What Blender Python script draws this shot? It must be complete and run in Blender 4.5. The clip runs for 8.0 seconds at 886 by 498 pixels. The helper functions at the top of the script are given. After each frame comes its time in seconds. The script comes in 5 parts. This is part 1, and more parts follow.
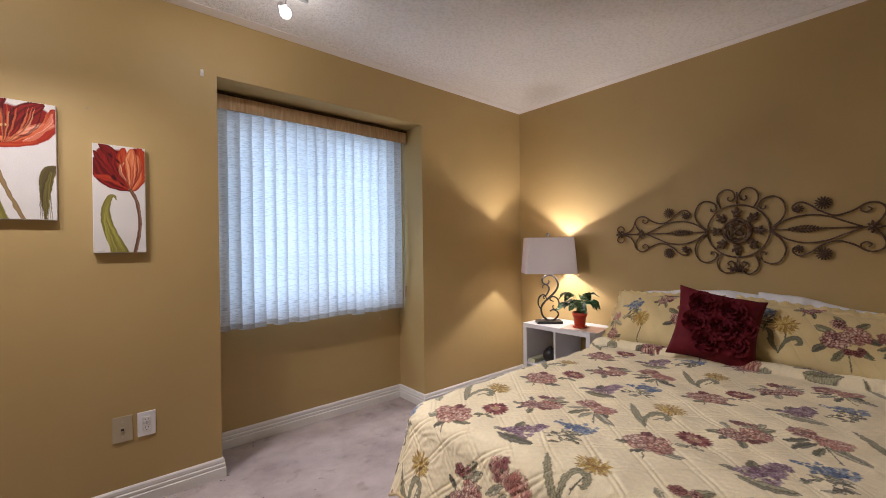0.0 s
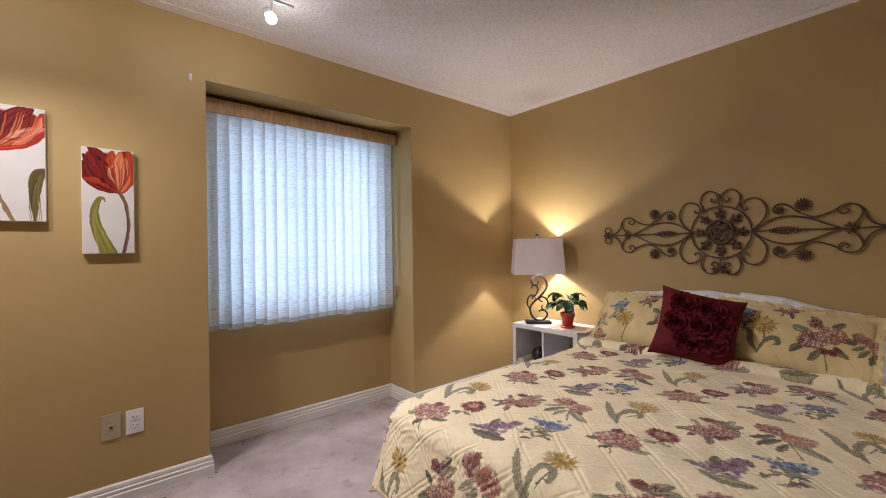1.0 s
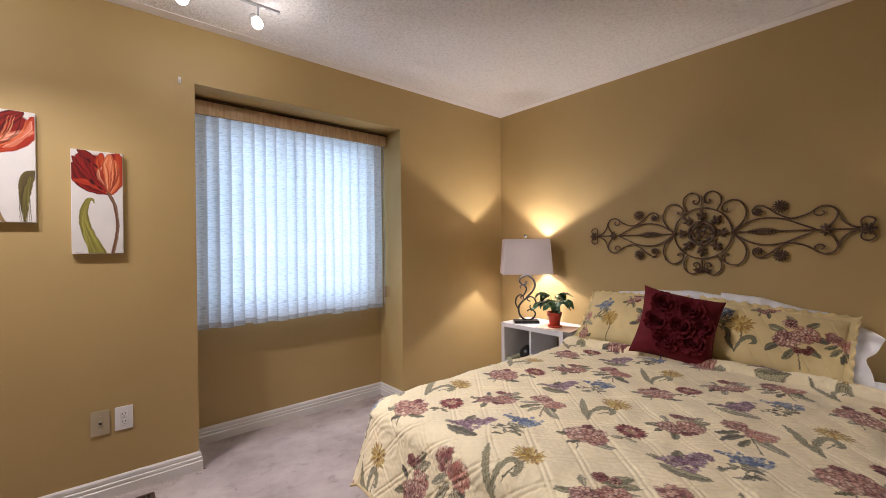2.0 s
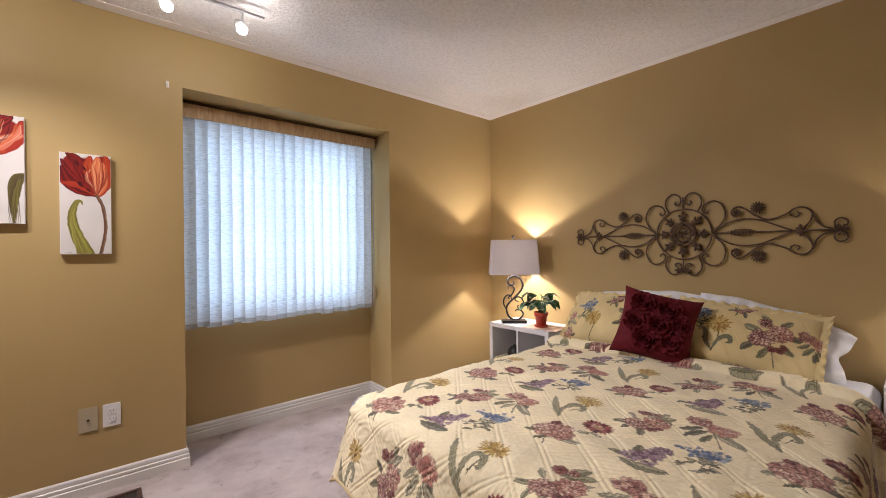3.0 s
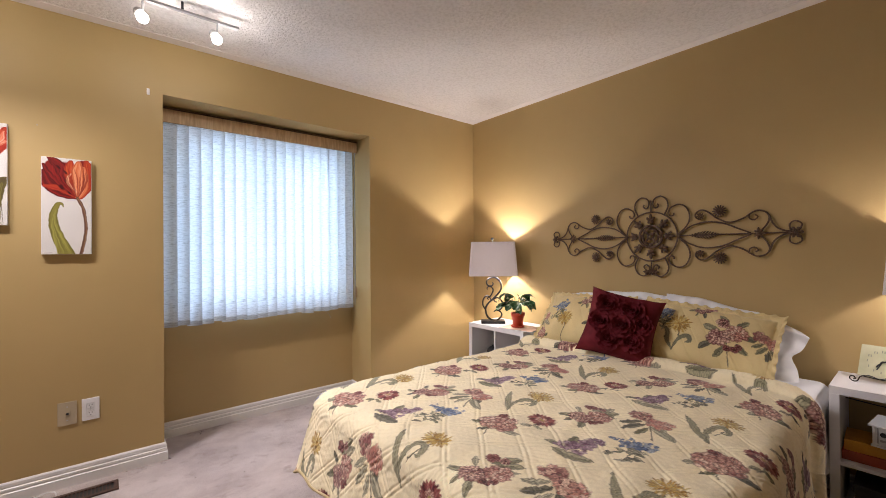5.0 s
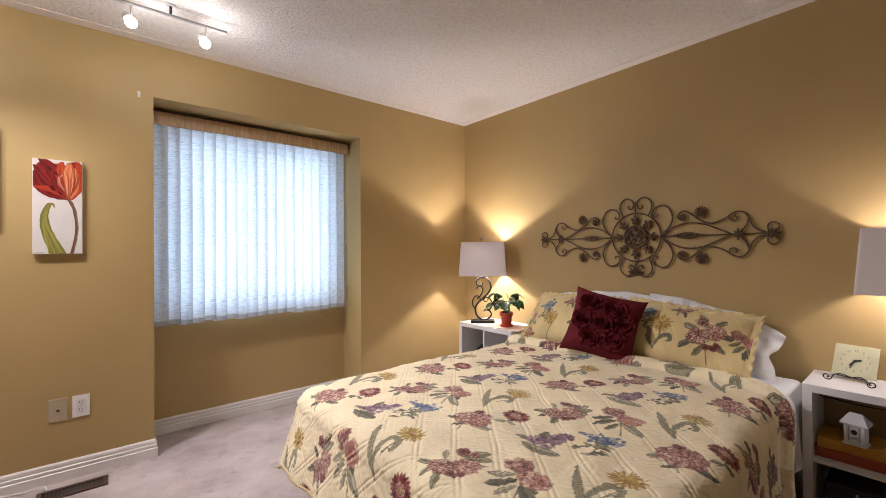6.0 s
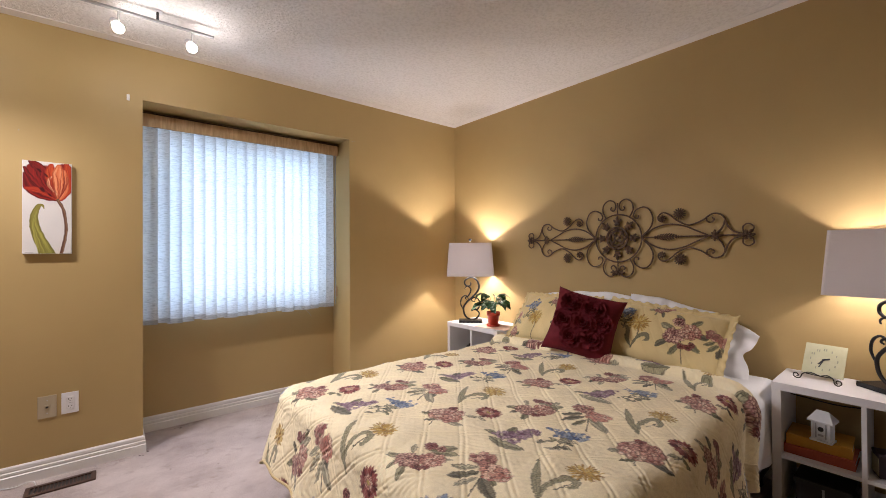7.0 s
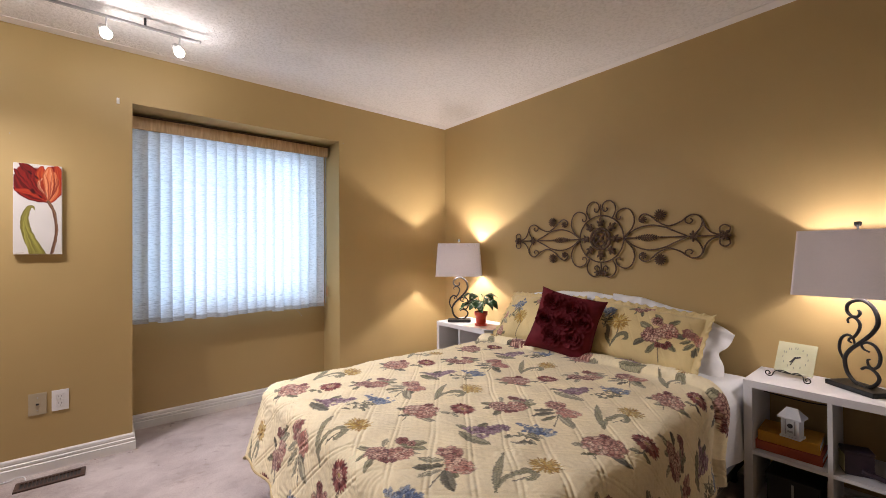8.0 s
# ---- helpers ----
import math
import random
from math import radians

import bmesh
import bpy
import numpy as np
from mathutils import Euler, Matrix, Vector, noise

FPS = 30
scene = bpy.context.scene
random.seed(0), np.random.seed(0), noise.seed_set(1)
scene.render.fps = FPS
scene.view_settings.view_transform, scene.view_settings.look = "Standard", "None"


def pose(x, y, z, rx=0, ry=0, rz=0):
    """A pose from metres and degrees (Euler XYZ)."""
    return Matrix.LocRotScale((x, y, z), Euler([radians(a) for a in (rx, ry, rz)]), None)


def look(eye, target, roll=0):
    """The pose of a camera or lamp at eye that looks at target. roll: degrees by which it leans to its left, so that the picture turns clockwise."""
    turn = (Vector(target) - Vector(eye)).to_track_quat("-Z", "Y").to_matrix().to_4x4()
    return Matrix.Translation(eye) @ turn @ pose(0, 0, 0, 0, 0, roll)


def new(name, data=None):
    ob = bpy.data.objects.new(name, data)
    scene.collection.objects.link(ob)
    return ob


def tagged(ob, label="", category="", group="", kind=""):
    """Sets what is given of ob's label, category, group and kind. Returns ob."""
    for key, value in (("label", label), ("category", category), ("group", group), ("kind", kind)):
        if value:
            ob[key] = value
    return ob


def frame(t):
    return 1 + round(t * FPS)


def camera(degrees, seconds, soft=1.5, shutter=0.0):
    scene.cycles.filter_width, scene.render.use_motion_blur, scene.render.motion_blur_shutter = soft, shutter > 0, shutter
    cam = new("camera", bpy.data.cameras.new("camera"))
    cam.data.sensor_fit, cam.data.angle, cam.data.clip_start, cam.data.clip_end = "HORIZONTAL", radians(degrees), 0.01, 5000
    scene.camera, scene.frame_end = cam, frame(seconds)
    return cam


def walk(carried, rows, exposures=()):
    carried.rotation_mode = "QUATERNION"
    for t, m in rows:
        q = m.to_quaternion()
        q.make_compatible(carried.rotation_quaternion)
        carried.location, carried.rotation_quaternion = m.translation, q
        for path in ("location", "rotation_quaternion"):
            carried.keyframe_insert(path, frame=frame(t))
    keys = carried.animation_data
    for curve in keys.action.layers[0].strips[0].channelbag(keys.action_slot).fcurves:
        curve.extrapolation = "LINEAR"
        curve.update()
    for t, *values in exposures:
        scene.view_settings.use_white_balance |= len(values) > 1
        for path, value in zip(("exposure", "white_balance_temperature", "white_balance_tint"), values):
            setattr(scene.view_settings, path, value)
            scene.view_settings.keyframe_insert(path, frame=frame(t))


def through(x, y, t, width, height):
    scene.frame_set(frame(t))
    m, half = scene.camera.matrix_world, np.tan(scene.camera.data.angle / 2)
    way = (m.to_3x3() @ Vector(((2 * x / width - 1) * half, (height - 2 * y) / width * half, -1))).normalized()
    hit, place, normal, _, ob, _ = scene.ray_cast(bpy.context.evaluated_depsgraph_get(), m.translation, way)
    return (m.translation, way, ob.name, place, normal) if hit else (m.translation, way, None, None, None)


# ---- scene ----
# camera: one slow slide to the right and back, about 1.2 m above the carpet
cam = camera(95.4, 8.0, 0.9)
PATH = [
    (0, (-0.071, 0.028, 1.201), (1.225, 1.551, 1.194), -0.7),
    (0.5, (-0.05, -0.015, 1.203), (1.245, 1.51, 1.197), -0.7),
    (1, (-0.029, -0.054, 1.202), (1.265, 1.47, 1.198), -0.7),
    (1.5, (-0.012, -0.095, 1.207), (1.284, 1.429, 1.2), -0.6),
    (3, (0.06, -0.239, 1.206), (1.351, 1.288, 1.203), -0.6),
    (3.5, (0.084, -0.285, 1.205), (1.374, 1.244, 1.206), -0.5),
    (4, (0.108, -0.33, 1.201), (1.395, 1.201, 1.207), -0.5),
    (4.5, (0.134, -0.375, 1.199), (1.417, 1.158, 1.207), -0.5),
    (6, (0.203, -0.505, 1.196), (1.481, 1.033, 1.207), -0.4),
    (6.5, (0.226, -0.553, 1.197), (1.505, 0.985, 1.208), -0.4),
    (7, (0.252, -0.604, 1.198), (1.529, 0.934, 1.21), -0.3),
    (7.5, (0.28, -0.657, 1.199), (1.555, 0.883, 1.211), -0.3),
    (8, (0.303, -0.703, 1.199), (1.578, 0.838, 1.212), -0.3),
]
walk(cam, [(t, look(eye, target, roll)) for t, eye, target, roll in PATH],
     exposures=[(0.0, -0.48), (1.5, -0.33), (3.0, -0.16), (4.5, -0.08), (6.0, -0.03), (8.0, -0.03)])

# the room: window wall at y = WIN, headboard wall at x = HEAD
WIN, HEAD, TALL = 2.43, 2.928, 2.44
BACK, LEFT = -2.0, -1.35          # the two walls behind the camera
REC_L, REC_R, REC_T, REC_Y = 0.412, 1.776, 2.124, 2.75   # window recess
GL, GR, GB, GT = 0.510, 1.610, 0.80, 1.99                  # window opening
THICK = 0.2

# ---- world and light ----
world = bpy.data.worlds.new("sky")
scene.world = world
world.use_nodes = True
wn = world.node_tree.nodes
sky = wn.new("ShaderNodeTexSky")
sky.sky_type, sky.sun_disc = "NISHITA", False
sky.sun_elevation, sky.sun_rotation = radians(35), radians(150)
world.node_tree.links.new(sky.outputs[0], wn["Background"].inputs[0])
wn["Background"].inputs[1].default_value = 0.08


def lamp(name, kind, power, colour, m, **more):
    data = bpy.data.lights.new(name, kind)
    data.energy, data.color = power, colour
    for key, value in more.items():
        if key == "radius":
            data.shadow_soft_size = value
        elif key == "size":
            data.shape, data.size, data.size_y = "RECTANGLE", value[0], value[1]
        elif key == "cone":
            data.spot_size, data.spot_blend = radians(value[0]), value[1]
    ob = new(name, data)
    ob.matrix_world = m
    return ob


# daylight in the window opening, cool
DAY = lamp("window_daylight", "AREA", 43, (0.58, 0.75, 1.0),
           look(((GL + GR) / 2 - 0.16, REC_Y + 0.30, (GB + GT) / 2 - 0.06), ((GL + GR) / 2 - 0.16, 0, 1.15)), size=(1.4, 1.5))
WARM = (1.0, 0.912, 0.955)
TRACK_Y, TRACK_X = 1.925, (0.60, 0.29, -0.34, -0.65)
LAMP_L, LAMP_R = (2.69, 1.96), (2.790, -0.505)
SHELF, SHELF_R, MIDZ = 0.58, 0.592, 0.252
for (lx, ly), power in ((LAMP_L, 33.0), (LAMP_R, 9.0)):
    lamp("table_bulb", "POINT", power, (1.0, 0.90, 0.88), pose(lx, ly, 1.143), radius=0.022)
# spot heads on the ceiling track: two turned to the bed, two nearly straight down, each with some stray light all round
AIMS = [Vector(v).normalized() for v in ((0.46, -0.40, -1.0), (0.52, -0.40, -1.0), (0.14, -0.30, -1.0), (0.14, -0.30, -1.0))]
for tx, aim, power, wide in zip(TRACK_X, AIMS, (58, 56, 60, 56), (104, 104, 160, 160)):
    spot = Vector((tx, TRACK_Y, 2.302))
    lamp("track_bulb", "SPOT", power, WARM, look(spot + aim * 0.05, spot + aim), radius=0.025, cone=(wide, 1.0))
    lamp("track_spill", "POINT", 1.4, WARM, pose(*(spot + aim * 0.035)), radius=0.02)

# ---- materials ----


def material(name, rough=0.6, metal=0.0, spec=0.5):
    m = bpy.data.materials.new(name)
    m.use_nodes = True
    b = m.node_tree.nodes["Principled BSDF"]
    b.inputs["Roughness"].default_value = rough
    b.inputs["Metallic"].default_value = metal
    b.inputs["Specular IOR Level"].default_value = spec
    return m, m.node_tree.nodes, m.node_tree.links, b


def coords(n, l, scale=(1, 1, 1)):
    tc, mp = n.new("ShaderNodeTexCoord"), n.new("ShaderNodeMapping")
    mp.inputs["Scale"].default_value = scale
    l.new(tc.outputs["Object"], mp.inputs[0])
    return mp.outputs[0]


def noise_tex(n, l, vec, scale, detail=4, rough=0.55):
    t = n.new("ShaderNodeTexNoise")
    t.inputs["Scale"].default_value = scale
    t.inputs["Detail"].default_value = detail
    t.inputs["Roughness"].default_value = rough
    l.new(vec, t.inputs["Vector"])
    return t.outputs["Fac"]


def ramp(n, l, fac, stops):
    r = n.new("ShaderNodeValToRGB")
    while len(r.color_ramp.elements) < len(stops):
        r.color_ramp.elements.new(0.5)
    for e, (p, c) in zip(r.color_ramp.elements, stops):
        e.position, e.color = p, (*c, 1)
    l.new(fac, r.inputs[0])
    return r.outputs[0]


def bump(n, l, b, height, strength, distance=0.002):
    k = n.new("ShaderNodeBump")
    k.inputs["Strength"].default_value = strength
    k.inputs["Distance"].default_value = distance
    l.new(height, k.inputs["Height"])
    l.new(k.outputs[0], b.inputs["Normal"])
    return k


def tones(name, a, c, scale=6, rough=0.6, metal=0.0, fine=250, strength=0.25, distance=0.001, spec=0.5, stretch=(1, 1, 1)):
    """A surface of two close tones with fine grain relief."""
    m, n, l, b = material(name, rough, metal, spec)
    v = coords(n, l, stretch)
    l.new(ramp(n, l, noise_tex(n, l, v, scale), [(0.3, a), (0.7, c)]), b.inputs["Base Color"])
    bump(n, l, b, noise_tex(n, l, v, fine, 3), strength, distance)
    return m


M_WALL = tones("ochre_paint", (0.438, 0.318, 0.137), (0.470, 0.342, 0.150), 1.6, 0.48, fine=190, strength=0.22, distance=0.0012, spec=0.35)
M_WHITE = tones("white_trim_paint", (0.74, 0.73, 0.70), (0.80, 0.79, 0.77), 5, 0.38, fine=60, strength=0.08)
M_BORDER = tones("smooth_ceiling_paint", (0.76, 0.72, 0.70), (0.80, 0.76, 0.74), 3, 0.7, fine=80, strength=0.1)


def ceiling_material():
    m, n, l, b = material("stippled_ceiling", 0.9, spec=0.2)
    v = coords(n, l)
    l.new(ramp(n, l, noise_tex(n, l, v, 55, 3), [(0.36, (0.73, 0.70, 0.675)), (0.55, (0.82, 0.79, 0.77))]), b.inputs["Base Color"])
    clumps = ramp(n, l, noise_tex(n, l, v, 62, 4, 0.6), [(0.40, (0, 0, 0)), (0.68, (1, 1, 1))])
    bump(n, l, b, clumps, 0.8, 0.005)
    return m


def carpet_material():
    m, n, l, b = material("beige_carpet", 0.95, spec=0.1)
    v = coords(n, l)
    big = ramp(n, l, noise_tex(n, l, v, 2.6, 5, 0.65), [(0.36, (0.46, 0.395, 0.38)), (0.62, (0.66, 0.59, 0.57))])
    tuft = ramp(n, l, noise_tex(n, l, v, 160, 3), [(0.3, (0.72, 0.70, 0.69)), (0.7, (1.0, 1.0, 1.0))])
    stain = ramp(n, l, noise_tex(n, l, v, 9, 6, 0.7), [(0.30, (0.62, 0.58, 0.55)), (0.44, (1, 1, 1))])
    prev = big
    for other in (tuft, stain):
        mx = n.new("ShaderNodeMix")
        mx.data_type, mx.blend_type = "RGBA", "MULTIPLY"
        mx.inputs[0].default_value = 0.8
        l.new(prev, mx.inputs[6])
        l.new(other, mx.inputs[7])
        prev = mx.outputs[2]
    l.new(prev, b.inputs["Base Color"])
    bump(n, l, b, noise_tex(n, l, v, 220, 4, 0.7), 0.9, 0.006)
    return m


M_CEIL, M_CARPET = ceiling_material(), carpet_material()

# ---- mesh helpers ----


def finish(name, bm, mat, parent=None, label="", smooth=False):
    me = bpy.data.meshes.new(name)
    if smooth:
        for f in bm.faces:
            f.smooth = True
    bm.to_mesh(me)
    bm.free()
    for one in (mat if isinstance(mat, (list, tuple)) else [mat]):
        me.materials.append(one)
    ob = new(name, me)
    if parent is not None:
        ob.parent = parent
    if label:
        ob["label"] = label
    return ob


def part(name, bm, mat, parent, label="", smooth=False):
    return finish(name, bm, mat, parent, label, smooth)


def box_into(bm, x0, x1, y0, y1, z0, z1, bevel=0.0, m=None):
    made = bmesh.ops.create_cube(bm, size=1)["verts"]
    bmesh.ops.scale(bm, vec=(x1 - x0, y1 - y0, z1 - z0), verts=made)
    bmesh.ops.translate(bm, vec=((x0 + x1) / 2, (y0 + y1) / 2, (z0 + z1) / 2), verts=made)
    if m is not None:
        bmesh.ops.transform(bm, matrix=m, verts=made)
    if bevel:
        edges = {e for v in made for e in v.link_edges}
        bmesh.ops.bevel(bm, geom=list(edges), offset=bevel, segments=2, profile=0.6, affect="EDGES")


def box(x0, x1, y0, y1, z0, z1, bevel=0.0, m=None):
    bm = bmesh.new()
    box_into(bm, x0, x1, y0, y1, z0, z1, bevel, m)
    return bm


def setting(name, bm, mat, label, category, smooth=False):
    return tagged(finish(name, bm, mat, None, "", smooth), label, category, kind="structure")


def empty(name, m, label, category, group=""):
    ob = new(name)
    ob.matrix_world = m
    return tagged(ob, label, category, group)


def extrude_profile(path, profile):
    """Sweeps a profile of (out, up) pairs along a floor path with mitred corners; out is to the right of the way."""
    bm = bmesh.new()
    rings = []
    for i, p in enumerate(path):
        p = Vector(p)
        dirs = []
        if i > 0:
            dirs.append((p - Vector(path[i - 1])).normalized())
        if i < len(path) - 1:
            dirs.append((Vector(path[i + 1]) - p).normalized())
        sides = [Vector((d.y, -d.x)) for d in dirs]
        s = sum(sides, Vector((0, 0))).normalized()
        s = s / max(0.3, s.dot(sides[0]))
        rings.append([bm.verts.new((p.x + s.x * o, p.y + s.y * o, z)) for o, z in profile])
    for a, c in zip(rings, rings[1:]):
        for j in range(len(profile) - 1):
            bm.faces.new((a[j], a[j + 1], c[j + 1], c[j]))
    for ring in (rings[0], rings[-1]):
        bm.faces.new(ring)
    bmesh.ops.recalc_face_normals(bm, faces=bm.faces)
    return bm


# ---- structure ----
EXT = REC_Y + THICK
setting("floor", box(LEFT - THICK, HEAD + THICK, BACK - THICK, EXT, -0.1, 0.0), M_CARPET, "worn beige pile carpet with faint grey stains", "carpet")
setting("ceiling", box(LEFT - THICK, HEAD + THICK, BACK - THICK, EXT, TALL, TALL + 0.1), M_CEIL, "white stippled ceiling with a smooth border", "ceiling")
bm = box(LEFT - THICK, REC_L, WIN, EXT, 0, TALL)
box_into(bm, REC_L, REC_R, WIN, EXT, REC_T, TALL)
box_into(bm, REC_R, HEAD + THICK, WIN, EXT, 0, TALL)
box_into(bm, REC_L, GL, REC_Y, EXT, 0, REC_T)
box_into(bm, GR, REC_R, REC_Y, EXT, 0, REC_T)
box_into(bm, GL, GR, REC_Y, EXT, 0, GB)
box_into(bm, GL, GR, REC_Y, EXT, GT, REC_T)
setting("wall_north", bm, M_WALL, "ochre painted wall with a deep window recess", "wall")
setting("wall_east", box(HEAD, HEAD + THICK, BACK - THICK, WIN, 0, TALL), M_WALL, "ochre painted wall behind the bed", "wall")
setting("wall_west", box(LEFT - THICK, LEFT, BACK - THICK, WIN, 0, TALL), M_WALL, "plain ochre painted wall", "wall")
setting("wall_south", box(LEFT, HEAD, BACK - THICK, BACK, 0, TALL), M_WALL, "plain ochre painted wall", "wall")
BASE = [(o, z * 1.04) for o, z in [(0, 0), (0.016, 0), (0.016, 0.046), (0.011, 0.050), (0.013, 0.056), (0.013, 0.066), (0.008, 0.070), (0.010, 0.076), (0.009, 0.088), (0.004, 0.095), (0, 0.096)]]
for tag, path in (("baseboard_1", [(LEFT, WIN), (REC_L, WIN), (REC_L, REC_Y), (REC_R, REC_Y), (REC_R, WIN), (HEAD, WIN), (HEAD, BACK), (LEFT, BACK), (LEFT, WIN - 0.02)]),):
    setting(tag, extrude_profile(path, BASE), M_WHITE, "white moulded wooden baseboard", "baseboard")
bm = bmesh.new()
EDGE = 0.075
for x0, x1, y0, y1 in ((LEFT, HEAD, WIN - EDGE, WIN), (HEAD - EDGE, HEAD, BACK, WIN - EDGE), (LEFT, LEFT + EDGE, BACK, WIN - EDGE), (LEFT + EDGE, HEAD - EDGE, BACK, BACK + EDGE)):
    box_into(bm, x0, x1, y0, y1, TALL - 0.004, TALL)
setting("trim", bm, M_BORDER, "smooth white border round the ceiling", "ceiling border")


# ---- more materials ----


def print_material(name, rough=0.85, weave=900, sheen=0.2, rel=0.0006):
    """Printed surface: the colours of its print lie on the mesh, with a fine weave on top."""
    m, n, l, b = material(name, rough, spec=0.2)
    at = n.new("ShaderNodeAttribute")
    at.attribute_name = "print"
    v = coords(n, l)
    mx = n.new("ShaderNodeMix")
    mx.data_type, mx.blend_type = "RGBA", "MULTIPLY"
    mx.inputs[0].default_value = 0.6
    l.new(at.outputs["Color"], mx.inputs[6])
    l.new(ramp(n, l, noise_tex(n, l, v, weave * 0.35, 3), [(0.3, (0.80, 0.79, 0.77)), (0.65, (1, 1, 1))]), mx.inputs[7])
    l.new(mx.outputs[2], b.inputs["Base Color"])
    b.inputs["Sheen Weight"].default_value = sheen
    bump(n, l, b, noise_tex(n, l, v, weave, 2), 0.5, rel)
    return m


def fabric_shade(name, colour, through, streak, fine=500):
    """Thin cloth that lets some light through, with slubs along one axis."""
    m = bpy.data.materials.new(name)
    m.use_nodes = True
    n, l = m.node_tree.nodes, m.node_tree.links
    n.remove(n["Principled BSDF"])
    v = coords(n, l, streak)
    col = ramp(n, l, noise_tex(n, l, v, 14, 6, 0.7), [(0.34, tuple(c * 0.56 for c in colour)), (0.52, colour)])
    d, t, mix = n.new("ShaderNodeBsdfDiffuse"), n.new("ShaderNodeBsdfTranslucent"), n.new("ShaderNodeMixShader")
    l.new(col, d.inputs[0])
    l.new(col, t.inputs[0])
    mix.inputs[0].default_value = through
    l.new(d.outputs[0], mix.inputs[1])
    l.new(t.outputs[0], mix.inputs[2])
    k = n.new("ShaderNodeBump")
    k.inputs["Strength"].default_value, k.inputs["Distance"].default_value = 0.4, 0.001
    l.new(noise_tex(n, l, v, fine * 0.1, 3), k.inputs["Height"])
    l.new(k.outputs[0], d.inputs["Normal"])
    l.new(mix.outputs[0], n["Material Output"].inputs[0])
    return m


def glowing(name, colour, strength):
    m, n, l, b = material(name, 0.3)
    b.inputs["Base Color"].default_value = (*colour, 1)
    b.inputs["Emission Color"].default_value = (*colour, 1)
    b.inputs["Emission Strength"].default_value = strength
    return m


M_QUILT = print_material("quilted_cotton")
M_SHAM = print_material("sham_cotton")
M_CANVAS = print_material("painted_canvas", 0.6, 700, 0.0, 0.0004)
M_SHEET = tones("white_cotton", (0.74, 0.75, 0.78), (0.82, 0.83, 0.85), 8, 0.85, fine=300, strength=0.2, distance=0.0008, spec=0.15)
M_SKIRT = tones("grey_blue_ticking", (0.24, 0.27, 0.36), (0.30, 0.33, 0.42), 9, 0.9, fine=300)
M_RED = tones("burgundy_velvet", (0.092, 0.0040, 0.010), (0.142, 0.008, 0.016), 18, 0.75, fine=260, strength=0.4, spec=0.25)
M_IRON = tones("bronzed_iron", (0.065, 0.038, 0.025), (0.155, 0.090, 0.055), 40, 0.5, 0.2, fine=320, strength=0.35)
M_BLACK = tones("black_iron", (0.012, 0.012, 0.014), (0.028, 0.027, 0.028), 30, 0.42, 0.4, fine=300, strength=0.3)
M_LAMINATE = tones("white_laminate", (0.70, 0.70, 0.72), (0.76, 0.76, 0.78), 4, 0.42, fine=40, strength=0.05)
M_VANE = fabric_shade("slub_vane_cloth", (0.80, 0.84, 0.88), 0.55, (2.0, 2.0, 26.0))
M_VANE_HEM = fabric_shade("vane_hem_cloth", (0.56, 0.57, 0.57), 0.38, (2.0, 2.0, 26.0))
M_LINEN = fabric_shade("white_linen_shade", (0.84, 0.79, 0.80), 0.06, (40.0, 40.0, 40.0))
M_VALANCE = tones("woven_tan_valance", (0.40, 0.27, 0.145), (0.62, 0.45, 0.27), 12, 0.75, fine=120, strength=0.5, stretch=(5, 5, 0.7))
M_BROWNWOOD = tones("dark_brown_wood", (0.05, 0.02, 0.012), (0.085, 0.035, 0.02), 10, 0.5)
M_ALMOND = tones("almond_plastic", (0.42, 0.36, 0.24), (0.46, 0.39, 0.27), 8, 0.4, strength=0.05)
M_PLASTIC = tones("white_plastic", (0.78, 0.78, 0.78), (0.82, 0.82, 0.82), 8, 0.35, strength=0.05)
M_DARK = tones("black_plastic", (0.010, 0.010, 0.011), (0.020, 0.019, 0.020), 12, 0.35, strength=0.1)
M_VENT = tones("brown_enamel", (0.065, 0.036, 0.027), (0.10, 0.058, 0.044), 20, 0.45, 0.2)
M_STEEL = tones("brushed_steel", (0.48, 0.48, 0.49), (0.60, 0.60, 0.60), 30, 0.32, 0.9)
M_GREYPAINT = tones("grey_track_enamel", (0.34, 0.34, 0.35), (0.42, 0.42, 0.42), 30, 0.4, 0.3)
M_TERRA = tones("red_glazed_pot", (0.44, 0.045, 0.022), (0.55, 0.07, 0.032), 14, 0.35)
M_SOIL = tones("dark_soil", (0.02, 0.012, 0.008), (0.05, 0.03, 0.02), 60, 0.95, strength=0.8)
M_YELLOWBOOK = tones("ochre_cloth_cover", (0.50, 0.23, 0.02), (0.58, 0.29, 0.03), 20, 0.7)
M_REDBOOK = tones("red_cloth_cover", (0.30, 0.05, 0.025), (0.36, 0.07, 0.03), 20, 0.7)
M_PAPER = tones("peach_paper", (0.68, 0.42, 0.31), (0.78, 0.58, 0.48), 9, 0.5)
M_CREAM = tones("cream_glass_face", (0.50, 0.50, 0.32), (0.60, 0.59, 0.41), 12, 0.25, strength=0.05)
M_HOUSE = tones("white_wood", (0.66, 0.68, 0.70), (0.76, 0.77, 0.78), 25, 0.6)
M_PURPLE = tones("dark_purple_tin", (0.022, 0.014, 0.024), (0.045, 0.027, 0.042), 25, 0.4)
M_STEM = tones("green_stem", (0.05, 0.11, 0.03), (0.09, 0.17, 0.05), 25, 0.5)
M_MATTE = tones("matte_dark_metal", (0.012, 0.012, 0.012), (0.02, 0.02, 0.02), 20, 0.95, spec=0.05)
